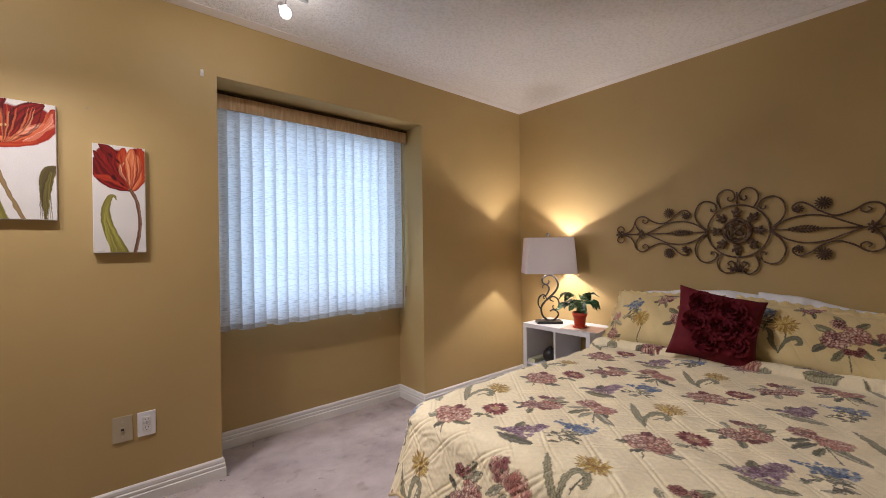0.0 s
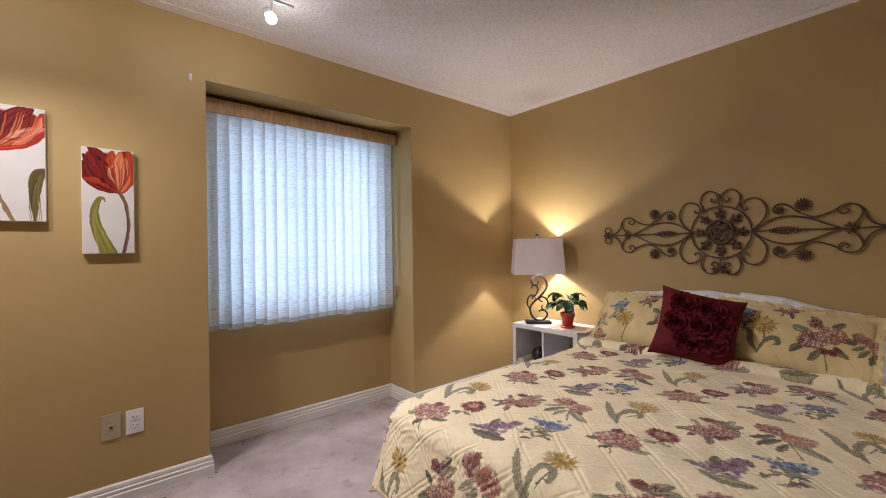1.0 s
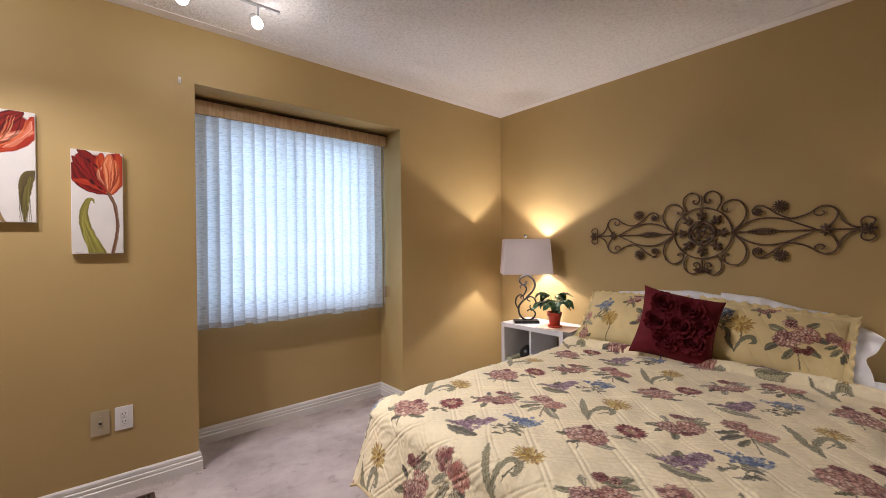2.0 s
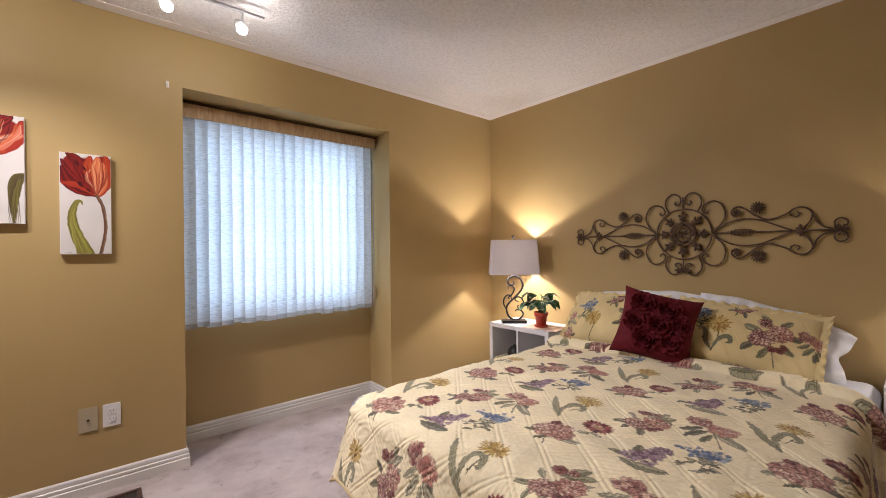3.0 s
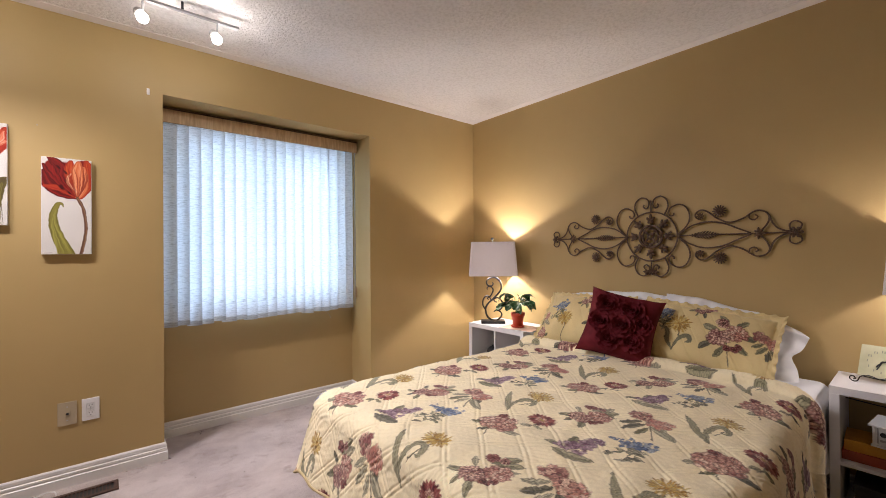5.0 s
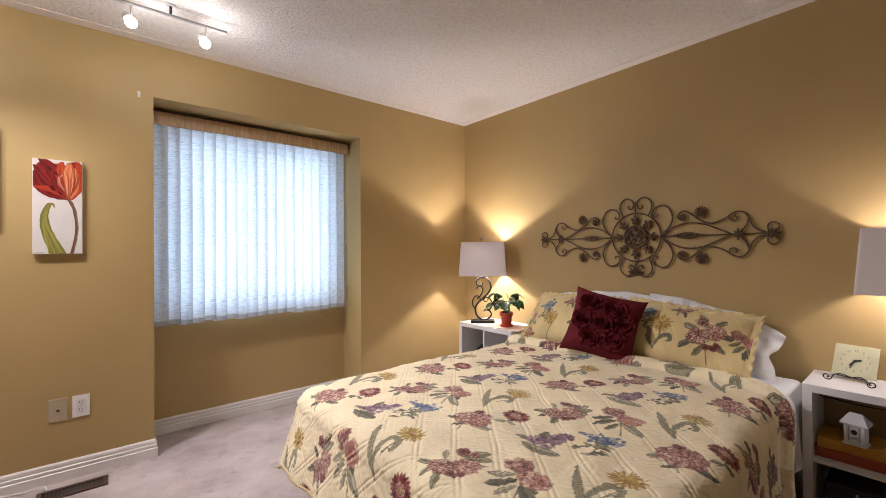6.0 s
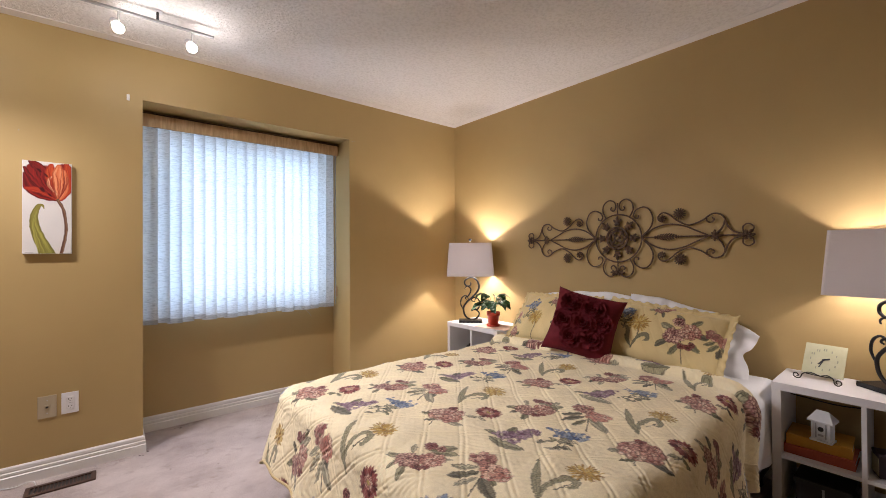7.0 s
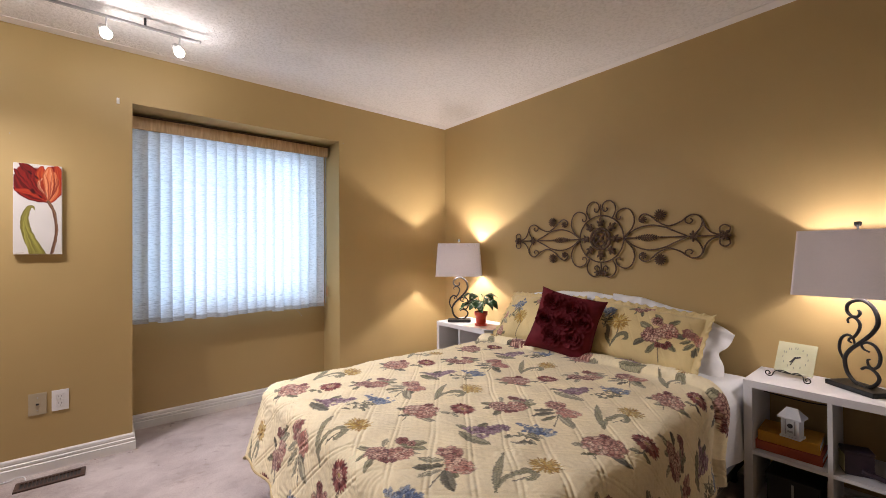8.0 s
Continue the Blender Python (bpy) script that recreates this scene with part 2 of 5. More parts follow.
M_BULB = glowing("lit_bulb", (1.0, 0.94, 0.88), 68.0)


def leaf_material():
    m, n, l, b = material("variegated_leaf", 0.32, spec=0.5)
    v = coords(n, l, (1, 1, 1))
    wv = n.new("ShaderNodeTexVoronoi")
    wv.inputs["Scale"].default_value = 45
    l.new(v, wv.inputs["Vector"])
    l.new(ramp(n, l, noise_tex(n, l, v, 38, 4), [(0.44, (0.012, 0.052, 0.016)), (0.56, (0.03, 0.10, 0.03)), (0.68, (0.42, 0.50, 0.36))]), b.inputs["Base Color"])
    bump(n, l, b, wv.outputs["Distance"], 0.3, 0.002)
    return m


def bag_material():
    m, n, l, b = material("clear_plastic_bag", 0.15)
    b.inputs["Base Color"].default_value = (0.75, 0.77, 0.8, 1)
    b.inputs["Transmission Weight"].default_value = 0.6
    v = coords(n, l)
    bump(n, l, b, noise_tex(n, l, v, 60, 3), 0.8, 0.01)
    return m


def glass_material():
    m, n, l, b = material("window_glass", 0.02)
    b.inputs["Transmission Weight"].default_value = 1.0
    b.inputs["IOR"].default_value = 1.45
    return m


M_LEAF, M_BAG, M_GLASS = leaf_material(), bag_material(), glass_material()

# ---- shape helpers ----


def smooth_line(points, per=8):
    """Points of a soft curve through the given ones."""
    p = [Vector(q) for q in points]
    p = [p[0] * 2 - p[1]] + p + [p[-1] * 2 - p[-2]]
    out = []
    for a, b, c, d in zip(p, p[1:], p[2:], p[3:]):
        for i in range(per):
            t = i / per
            out.append(0.5 * ((2 * b) + (c - a) * t + (2 * a - 5 * b + 4 * c - d) * t * t + (3 * b - a - 3 * c + d) * t ** 3))
    out.append(p[-2])
    return out


def tube_into(bm, line, radius, sides=8, flat=1.0, taper=None):
    rings, up = [], None
    for i, p in enumerate(line):
        d = (line[min(i + 1, len(line) - 1)] - line[max(i - 1, 0)]).normalized()
        if up is None:
            up = d.orthogonal().normalized()
        up = (up - d * up.dot(d)).normalized()
        side = d.cross(up)
        r = radius * (taper(i / (len(line) - 1)) if taper else 1.0)
        rings.append([bm.verts.new(p + up * math.cos(2 * math.pi * k / sides) * r + side * math.sin(2 * math.pi * k / sides) * r * flat) for k in range(sides)])
    for a, b in zip(rings, rings[1:]):
        for k in range(sides):
            bm.faces.new((a[k], a[(k + 1) % sides], b[(k + 1) % sides], b[k]))
    bm.faces.new(rings[0][::-1])
    bm.faces.new(rings[-1])


def tube(points, radius, sides=8, per=8, flat=1.0, taper=None, soft=True):
    bm = bmesh.new()
    tube_into(bm, smooth_line(points, per) if soft else [Vector(p) for p in points], radius, sides, flat, taper)
    bmesh.ops.recalc_face_normals(bm, faces=bm.faces)
    return bm


def lathe(profile, sides=28):
    """Turns a profile of (radius, height) pairs round z."""
    bm = bmesh.new()
    rings = [[bm.verts.new((r * math.cos(2 * math.pi * k / sides), r * math.sin(2 * math.pi * k / sides), z)) for k in range(sides)] for r, z in profile]
    for a, b in zip(rings, rings[1:]):
        for k in range(sides):
            bm.faces.new((a[k], a[(k + 1) % sides], b[(k + 1) % sides], b[k]))
    bm.faces.new(rings[0][::-1])
    bm.faces.new(rings[-1])
    bmesh.ops.recalc_face_normals(bm, faces=bm.faces)
    return bm


def sheet_mesh(name, P, keep=None, colours=None, mat=None, parent=None, label=""):
    """A smooth mesh from a grid of places (rows, columns, 3), with its print where one is given."""
    r, c = P.shape[:2]
    idx = np.arange(r * c).reshape(r, c)
    quads = np.stack([idx[:-1, :-1], idx[1:, :-1], idx[1:, 1:], idx[:-1, 1:]], -1).reshape(-1, 4)
    if keep is not None:
        quads = quads[keep.ravel()[quads].any(1)]
    used = np.unique(quads)
    back = np.full(r * c, -1)
    back[used] = np.arange(len(used))
    quads = back[quads]
    me = bpy.data.meshes.new(name)
    me.vertices.add(len(used))
    me.vertices.foreach_set("co", P.reshape(-1, 3)[used].astype(np.float32).ravel())
    me.loops.add(quads.size)
    me.loops.foreach_set("vertex_index", quads.astype(np.int32).ravel())
    me.polygons.add(len(quads))
    me.polygons.foreach_set("loop_start", np.arange(0, quads.size, 4, dtype=np.int32))
    me.polygons.foreach_set("use_smooth", np.ones(len(quads), dtype=bool))
    me.update(calc_edges=True)
    if colours is not None:
        at = me.color_attributes.new("print", "FLOAT_COLOR", "POINT")
        rgba = np.ones((len(used), 4), np.float32)
        rgba[:, :3] = colours.reshape(-1, 3)[used]
        at.data.foreach_set("color", rgba.ravel())
    me.materials.append(mat)
    ob = new(name, me)
    if parent is not None:
        ob.parent = parent
    if label:
        ob["label"] = label
    return ob


class Print:
    """A sheet of cloth or canvas on which motifs are printed; u to the right, v up, in metres."""

    def __init__(self, u0, u1, v0, v1, step, ground):
        self.u, self.v = np.arange(u0, u1 + step / 2, step), np.arange(v0, v1 + step / 2, step)
        self.U, self.V = np.meshgrid(self.u, self.v)
        self.step, self.rgb = step, np.zeros((*self.U.shape, 3)) + ground

    def window(self, u, v, r):
        a = [int((u - r - self.u[0]) / self.step), int((u + r - self.u[0]) / self.step) + 2]
        b = [int((v - r - self.v[0]) / self.step), int((v + r - self.v[0]) / self.step) + 2]
        return slice(max(0, b[0]), max(0, b[1])), slice(max(0, a[0]), max(0, a[1]))

    def lay(self, s, mask, colour):
        m = mask[..., None]
        self.rgb[s] = self.rgb[s] * (1 - m) + np.asarray(colour) * m

    def dab(self, u, v, a, b, turn, colour, edge=0.25, ink=1.0):
        """One elliptic touch of colour, a long and b wide."""
        s = self.window(u, v, max(a, b) * 1.1)
        x, y = self.U[s] - u, self.V[s] - v
        if x.size == 0:
            return
        c, d = math.cos(turn), math.sin(turn)
        q = np.sqrt(((x * c + y * d) / a) ** 2 + ((y * c - x * d) / b) ** 2)
        self.lay(s, np.clip((1 - q) / edge, 0, 1) * ink, colour)

    def stroke(self, points, width, colour, rim=None, ink=1.0, soft=0.3):
        """A tapering stroke along a curve: width(t) is half its width, rim colours its edge."""
        span = max(math.hypot(b[0] - a[0], b[1] - a[1]) for a, b in zip(points, points[1:]))
        thin = max(0.001, min(width(t / 8) for t in range(2, 7)))
        line = smooth_line([(*p, 0) for p in points], int(min(40, max(7, span / thin * 1.6))))
        us, vs = [p.x for p in line], [p.y for p in line]
        mu, mv = (min(us) + max(us)) / 2, (min(vs) + max(vs)) / 2
        ws = [width(i / (len(line) - 1)) for i in range(len(line))]
        s = self.window(mu, mv, max(max(us) - min(us), max(vs) - min(vs)) / 2 + max(ws) * 1.2)
        x, y = self.U[s], self.V[s]
        if x.size == 0:
            return
        q = np.full(x.shape, 9.0)
        for a, b, w in zip(us, vs, ws):
            q = np.minimum(q, np.hypot(x - a, y - b) / max(w, 1e-4))
        m = np.clip((1 - q) / soft, 0, 1) * ink
        self.lay(s, m, colour)
        if rim is not None:
            self.lay(s, m * np.clip(1 - np.abs(q - 0.75) / 0.25, 0, 1) * 0.7, rim)

    def waver(self, size, scale, seed):
        """Lets every drawn edge wander a little, as a brush or a printing screen does."""
        du, dv = size * waves(self.U, self.V, scale, seed, 12) / self.step, size * waves(self.U, self.V, scale, seed + 1, 12) / self.step
        r, c = np.indices(self.U.shape)
        self.rgb = self.rgb[np.clip((r + dv).round().astype(int), 0, r.shape[0] - 1), np.clip((c + du).round().astype(int), 0, r.shape[1] - 1)]


def waves(x, y, scale, seed, n=10):
    r = np.random.RandomState(seed)
    out = np.zeros_like(x)
    for _ in range(n):
        a, k = r.uniform(0, 2 * np.pi), r.uniform(0.6, 1.6) / scale * 2 * np.pi
        out += np.sin(k * (x * np.cos(a) + y * np.sin(a)) + r.uniform(0, 6.3))
    return out / np.sqrt(n)


def spear(w):
    return lambda t: w * math.sin(math.pi * min(1, max(0.0, 0.04 + 0.96 * t))) ** 0.8 + 0.0008


GREENS = [(0.13, 0.125, 0.075), (0.19, 0.18, 0.115), (0.26, 0.245, 0.17), (0.095, 0.09, 0.065)]


def leaf_print(pr, rnd, u, v, turn, size, bend=0.3, wide=0.19):
    """A broad pointed leaf: dark outline, pale blade, a midrib and a shaded half."""
    c = rnd.choice(GREENS)
    at = lambda t, off=0.0: (u + size * t * math.cos(turn + bend * t) - off * math.sin(turn + bend), v + size * t * math.sin(turn + bend * t) + off * math.cos(turn + bend))
    pts = [at(t) for t in (0, 0.35, 0.7, 1)]
    size *= 0.88
    pts = [at(t) for t in (0, 0.35, 0.7, 1)]
    pr.stroke(pts, spear(size * wide * 1.15), tuple(x * 0.35 for x in c), None, 0.85, 0.2)
    pr.stroke(pts, spear(size * wide * 0.86), tuple(x * 2.1 for x in c), None, 0.9, 0.3)
    side = rnd.choice((-1, 1)) * size * wide * 0.42
    pr.stroke([at(t, side * math.sin(math.pi * t)) for t in (0.1, 0.4, 0.7, 0.95)], spear(size * wide * 0.38), tuple(x * 0.85 for x in c), None, 0.75, 0.5)
    pr.stroke(pts, lambda t: size * 0.016 + 0.0006, tuple(x * 0.55 for x in c), None, 0.8)


def head_print(pr, rnd, u, v, r, shades, rings=4, tall=0.85, heart=None):
    """A full double flower: scalloped rings of petals, each with a dark edge and a pale lip, closing to a dark heart."""
    edge = tuple(q * 0.55 for q in shades[0])
    pr.dab(u, v, r * 0.92, r * 0.92 * tall, 0, edge, 0.15, 0.9)
    for k in range(rings):
        ring = 1 - k / rings
        count = max(4, int(5 + 9 * ring))
        size = r * (0.20 + 0.16 * ring)
        for q in range(count):
            a = 2 * math.pi * (q + 0.5 * (k % 2)) / count + rnd.uniform(-0.15, 0.15)
            d = r * 0.82 * ring * rnd.uniform(0.9, 1.08)
            x, y = u + d * math.cos(a), v + d * math.sin(a) * tall
            c = shades[min(len(shades) - 1, 1 + int(rnd.random() * (len(shades) - 1)))]
            pr.dab(x, y, size, size * 0.86, a, edge, 0.2, 0.75)
            pr.dab(x + size * 0.14 * math.cos(a), y + size * 0.14 * math.sin(a), size * 0.78, size * 0.66, a, c, 0.45, 0.9)
            pr.dab(x + size * 0.34 * math.cos(a), y + size * 0.34 * math.sin(a), size * 0.30, size * 0.42, a, mixed(c, (0.80, 0.66, 0.55), 0.35), 0.5, 0.8)
    if heart:
        pr.dab(u, v, r * 0.34, r * 0.30, 0, heart, 0.4)


def floret_print(pr, rnd, spots, size, shades):
    """A cluster of small four-petalled florets."""
    for x, y in spots:
        c = rnd.choice(shades[1:])
        pr.dab(x, y, size * 1.35, size * 1.25, 0, tuple(q * 0.6 for q in shades[0]), 0.4, 0.55)
        a0 = rnd.uniform(0, 1.6)
        for k in range(4):
            a = a0 + math.pi / 2 * k
            pr.dab(x + size * 0.55 * math.cos(a), y + size * 0.55 * math.sin(a), size * 0.58, size * 0.46, a, c, 0.4, 0.95)


def mixed(a, b, t):
    return tuple(x + (y - x) * t for x, y in zip(a, b))


PINKS = [(0.17, 0.055, 0.050), (0.46, 0.19, 0.15), (0.64, 0.36, 0.275), (0.78, 0.57, 0.43), (0.55, 0.27, 0.205)]
MAUVES = [(0.115, 0.036, 0.040), (0.27, 0.10, 0.095), (0.46, 0.24, 0.195), (0.68, 0.45, 0.34)]
WINES = [(0.095, 0.018, 0.020), (0.20, 0.042, 0.040), (0.30, 0.10, 0.085), (0.24, 0.06, 0.055)]
VIOLETS = [(0.10, 0.055, 0.085), (0.18, 0.095, 0.14), (0.32, 0.20, 0.26), (0.45, 0.33, 0.37)]
BLUES = [(0.06, 0.085, 0.16), (0.11, 0.16, 0.28), (0.24, 0.30, 0.40), (0.36, 0.40, 0.44)]
YELLOWS = [(0.34, 0.19, 0.04), (0.52, 0.34, 0.08), (0.62, 0.46, 0.15), (0.28, 0.19, 0.07)]


def motif(pr, kind, u, v, rnd, k=1.0):
    """One printed sprig, k times its usual size, stem downwards."""
    stem = lambda *p, w=0.003: pr.stroke([(u + a * k, v + b * k) for a, b in p], lambda t: w * k + 0.0004, GREENS[3], None, 0.9)
    leaf = lambda a, b, turn, size, bend=0.25, wide=0.19: leaf_print(pr, rnd, u + a * k, v + b * k, radians(turn), size * k, bend, wide)
    head = lambda a, b, r, shades, rings=4, tall=0.85, heart=None: head_print(pr, rnd, u + a * k, v + b * k, r * k, shades, rings, tall, heart)
    to = lambda a, b, c, d, bend=0.2, wide=0.2: leaf(a, b, math.degrees(math.atan2(d - b, c - a)) - math.degrees(bend), math.hypot(c - a, d - b) * 1.14, bend, wide)
    if kind == "peony":
        stem((0, 0), (0.012, -0.06), (0.028, -0.105))
        to(-0.02, -0.03, -0.085, -0.065)
        to(0.03, -0.035, 0.125, -0.012, 0.25, 0.17)
        to(0.015, -0.06, -0.02, -0.10)
        to(-0.02, 0.05, -0.05, 0.085)
        head(0.0, 0.004, 0.074, PINKS, 6, 0.86)
        head(-0.034, 0.076, 0.022, WINES, 2)
        head(0.022, 0.070, 0.017, PINKS, 2)
    elif kind == "pair":
        for p in ((-0.02, -0.06, -0.09, -0.09), (0.02, -0.08, 0.045, -0.148), (0.0, 0.03, 0.055, 0.11), (0.06, 0.02, 0.10, 0.045), (-0.03, -0.02, -0.07, 0.02), (-0.02, -0.09, -0.03, -0.135), (0.02, 0.03, 0.09, 0.085)):
            to(*p, rnd.uniform(-0.3, 0.3), 0.19)
        head(-0.02, 0.055, 0.026, WINES, 3)
        head(0.02, 0.068, 0.018, MAUVES, 2)
        head(0.052, 0.0, 0.047, PINKS, 5, 0.9)
        head(-0.004, -0.062, 0.045, MAUVES, 5, 0.9)
        head(0.056, -0.068, 0.019, WINES, 2)
        head(0.075, -0.048, 0.015, WINES, 2)
    elif kind == "phlox":
        stem((0.0, 0.0), (0.035, -0.07), (0.075, -0.15))
        for p in ((0.0, -0.04, -0.052, -0.125), (0.02, -0.06, 0.010, -0.145), (0.03, -0.05, 0.140, -0.112), (-0.02, -0.02, -0.085, -0.075), (0.03, -0.03, 0.09, -0.06)):
            to(*p, rnd.uniform(-0.25, 0.25), 0.16)
        for cu, cv, n in ((-0.040, 0.026, 44), (0.040, 0.0, 50)):
            pr.dab(u + cu * k, v + cv * k, 0.046 * k, 0.040 * k, 0, MAUVES[0], 0.3, 0.75)
            spots = []
            for q in range(n):
                a, d = rnd.uniform(0, 2 * math.pi), 0.046 * math.sqrt(rnd.random())
                spots.append((u + (cu + d * math.cos(a)) * k, v + (cv + d * 0.9 * math.sin(a)) * k))
            floret_print(pr, rnd, spots, 0.0125 * k, PINKS if cu > 0 else MAUVES)
    elif kind == "gerbera":
        stem((0, 0), (0.012, -0.06), (0.0, -0.105))
        leaf(0.01, -0.065, 335, 0.055)
        leaf(0.005, -0.078, 215, 0.05)
        for ring in (0.043, 0.033):
            for q in range(20):
                a = (q + (ring < 0.04) * 0.5) * math.pi / 10
                pr.dab(u + ring * k * math.cos(a), v + ring * 0.92 * k * math.sin(a), 0.020 * k, 0.0085 * k, a, WINES[q % 4], 0.35)
        head(0.0, 0.002, 0.025, PINKS, 3)
        pr.dab(u, v, 0.011 * k, 0.010 * k, 0, (0.44, 0.33, 0.10), 0.4)
    elif kind == "lilac":
        to(-0.05, -0.075, 0.095, -0.058, 0.15, 0.18)
        to(-0.03, 0.0, -0.040, 0.066, 0.1, 0.24)
        to(-0.04, -0.03, -0.10, -0.05, 0.2, 0.22)
        for q in range(5):
            pr.dab(u + (-0.02 + 0.012 * q) * k, v + (-0.02 + 0.022 * q) * k, 0.042 * (1 - 0.15 * q) * k, 0.034 * (1 - 0.15 * q) * k, 0.8, VIOLETS[0], 0.4, 0.6)
        spots = []
        for q in range(120):
            t, w = rnd.random() ** 1.3, rnd.uniform(-1, 1)
            spots.append((u + (-0.012 + 0.044 * t + w * 0.062 * (1 - 0.72 * t)) * k, v + (-0.040 + 0.140 * t) * k))
        floret_print(pr, rnd, spots, 0.0085 * k, VIOLETS)
    elif kind == "delphinium":
        for a, b in ((0.0, -0.15), (-0.06, -0.14), (0.02, -0.11)):
            stem((0.0, 0.0), (a * 0.6, b * 0.5), (a, b), w=0.0018)
            for q in range(8):
                t = 0.3 + 0.1 * q
                leaf(a * t, b * t, rnd.choice((20, 60, 120, 160, 210, 330)), rnd.uniform(0.028, 0.048), 0.3, 0.17)
        floret_print(pr, rnd, [(u + (-0.055 + 0.095 * rnd.random()) * k, v + rnd.gauss(0.0, 0.018) * k) for _ in range(64)], 0.0100 * k, BLUES)
        floret_print(pr, rnd, [(u + rnd.uniform(-0.105, -0.05) * k, v + rnd.gauss(-0.012, 0.008) * k) for _ in range(14)], 0.007 * k, BLUES)
    elif kind == "mum":
        stem((0, 0), (0.014, -0.07), (-0.004, -0.15), w=0.0032)
        if k > 1.05:
            pr.stroke([(u - 0.004 * k, v - 0.145 * k), (u + 0.022 * k, v - 0.085 * k), (u + 0.055 * k, v - 0.065 * k), (u + 0.070 * k, v - 0.09 * k), (u + 0.05 * k, v - 0.105 * k)], spear(0.014 * k), GREENS[1], GREENS[3])
            pr.stroke([(u - 0.006 * k, v - 0.145 * k), (u - 0.035 * k, v - 0.10 * k), (u - 0.045 * k, v - 0.05 * k), (u - 0.075 * k, v - 0.02 * k)], spear(0.013 * k), GREENS[1], GREENS[3])
        for ring, n in ((0.046, 24), (0.033, 18), (0.019, 12)):
            for q in range(n):
                a, d = 2 * math.pi * q / n + rnd.uniform(-0.12, 0.12), ring * rnd.uniform(0.85, 1.15) * k
                pr.dab(u + d * math.cos(a), v + d * 0.85 * math.sin(a), 0.018 * k, 0.0058 * k, a, YELLOWS[3], 0.4, 0.7)
                pr.dab(u + d * math.cos(a), v + d * 0.85 * math.sin(a), 0.016 * k, 0.0040 * k, a, rnd.choice(YELLOWS[:3]), 0.4, 0.95)
        pr.dab(u, v, 0.010 * k, 0.008 * k, 0, YELLOWS[0], 0.5)
    elif kind == "sprig":
        curl = [(0.02, -0.11), (-0.012, -0.03), (0.002, 0.052), (0.040, 0.050), (0.052, 0.012), (0.032, 0.004)]
        blade = [(0.02, -0.11), (-0.055, -0.02), (-0.125, 0.085)]
        for line, w in ((curl, 0.015), (blade, 0.016)):
            pts = [(u + a * k, v + b * k) for a, b in line]
            pr.stroke(pts, spear(w * k), tuple(x * 0.7 for x in GREENS[0]), None, 0.85, 0.2)
            pr.stroke(pts, spear(w * 0.78 * k), tuple(x * 1.8 for x in GREENS[1]), None, 0.9, 0.4)
            pr.stroke(pts, lambda t: 0.0018 * k, GREENS[0], None, 0.8)
    elif kind == "rose":
        stem((0, 0), (0.02, -0.09), (0.035, -0.16))
        for a, b, turn, size in ((-0.04, 0.03, 165, 0.10), (-0.06, -0.04, 215, 0.09), (0.05, 0.03, 350, 0.09), (0.03, 0.07, 40, 0.085), (-0.005, 0.075, 115, 0.085), (0.0, -0.06, 250, 0.09), (0.05, -0.03, 310, 0.08)):
            leaf(a, b, turn, size, rnd.uniform(-0.3, 0.3), 0.21)
        for du, dv, r, sh in ((0.038, 0.032, 0.050, PINKS), (-0.036, -0.012, 0.052, MAUVES), (0.015, -0.068, 0.019, WINES), (0.048, -0.065, 0.019, WINES), (0.062, -0.045, 0.016, WINES), (-0.03, 0.082, 0.030, MAUVES)):
            head(du, dv, r, sh, 5 if r > 0.04 else 2, 0.9)


# ---- bed and bedding ----
BED_X0, BED_X1, BED_Y0, BED_Y1, BED_TOP = 0.90, 2.87, -0.115, 1.375, 0.535
bed = empty("bed", pose(0, 0, 0), "queen bed with a white sheeted mattress on a low metal frame", "bed")
part("mattress", box(BED_X0, BED_X1, BED_Y0, BED_Y1, 0.31, BED_TOP - 0.012, 0.05), M_SHEET, bed, smooth=True)
part("box_spring", box(BED_X0 + 0.02, BED_X1, BED_Y0 + 0.02, BED_Y1 - 0.02, 0.15, 0.308, 0.015), M_SKIRT, bed, "grey-blue box spring")
for bx0, bx1, by0, by1 in ((0.93, 2.86, -0.09, -0.05), (0.93, 2.86, 1.31, 1.35), (0.93, 0.97, -0.05, 1.31), (2.82, 2.86, -0.05, 1.31)):
    part("rail", box(bx0, bx1, by0, by1, 0.11, 0.148), M_BLACK, bed)
for bx, by in ((0.98, -0.04), (0.98, 1.30), (2.80, -0.04), (2.80, 1.30)):
    leg = lathe([(0.018, 0.0), (0.022, 0.01), (0.018, 0.02), (0.018, 0.12)], 12)
    bmesh.ops.translate(leg, vec=(bx, by, 0), verts=leg.verts)
    part("leg", leg, M_BLACK, bed)


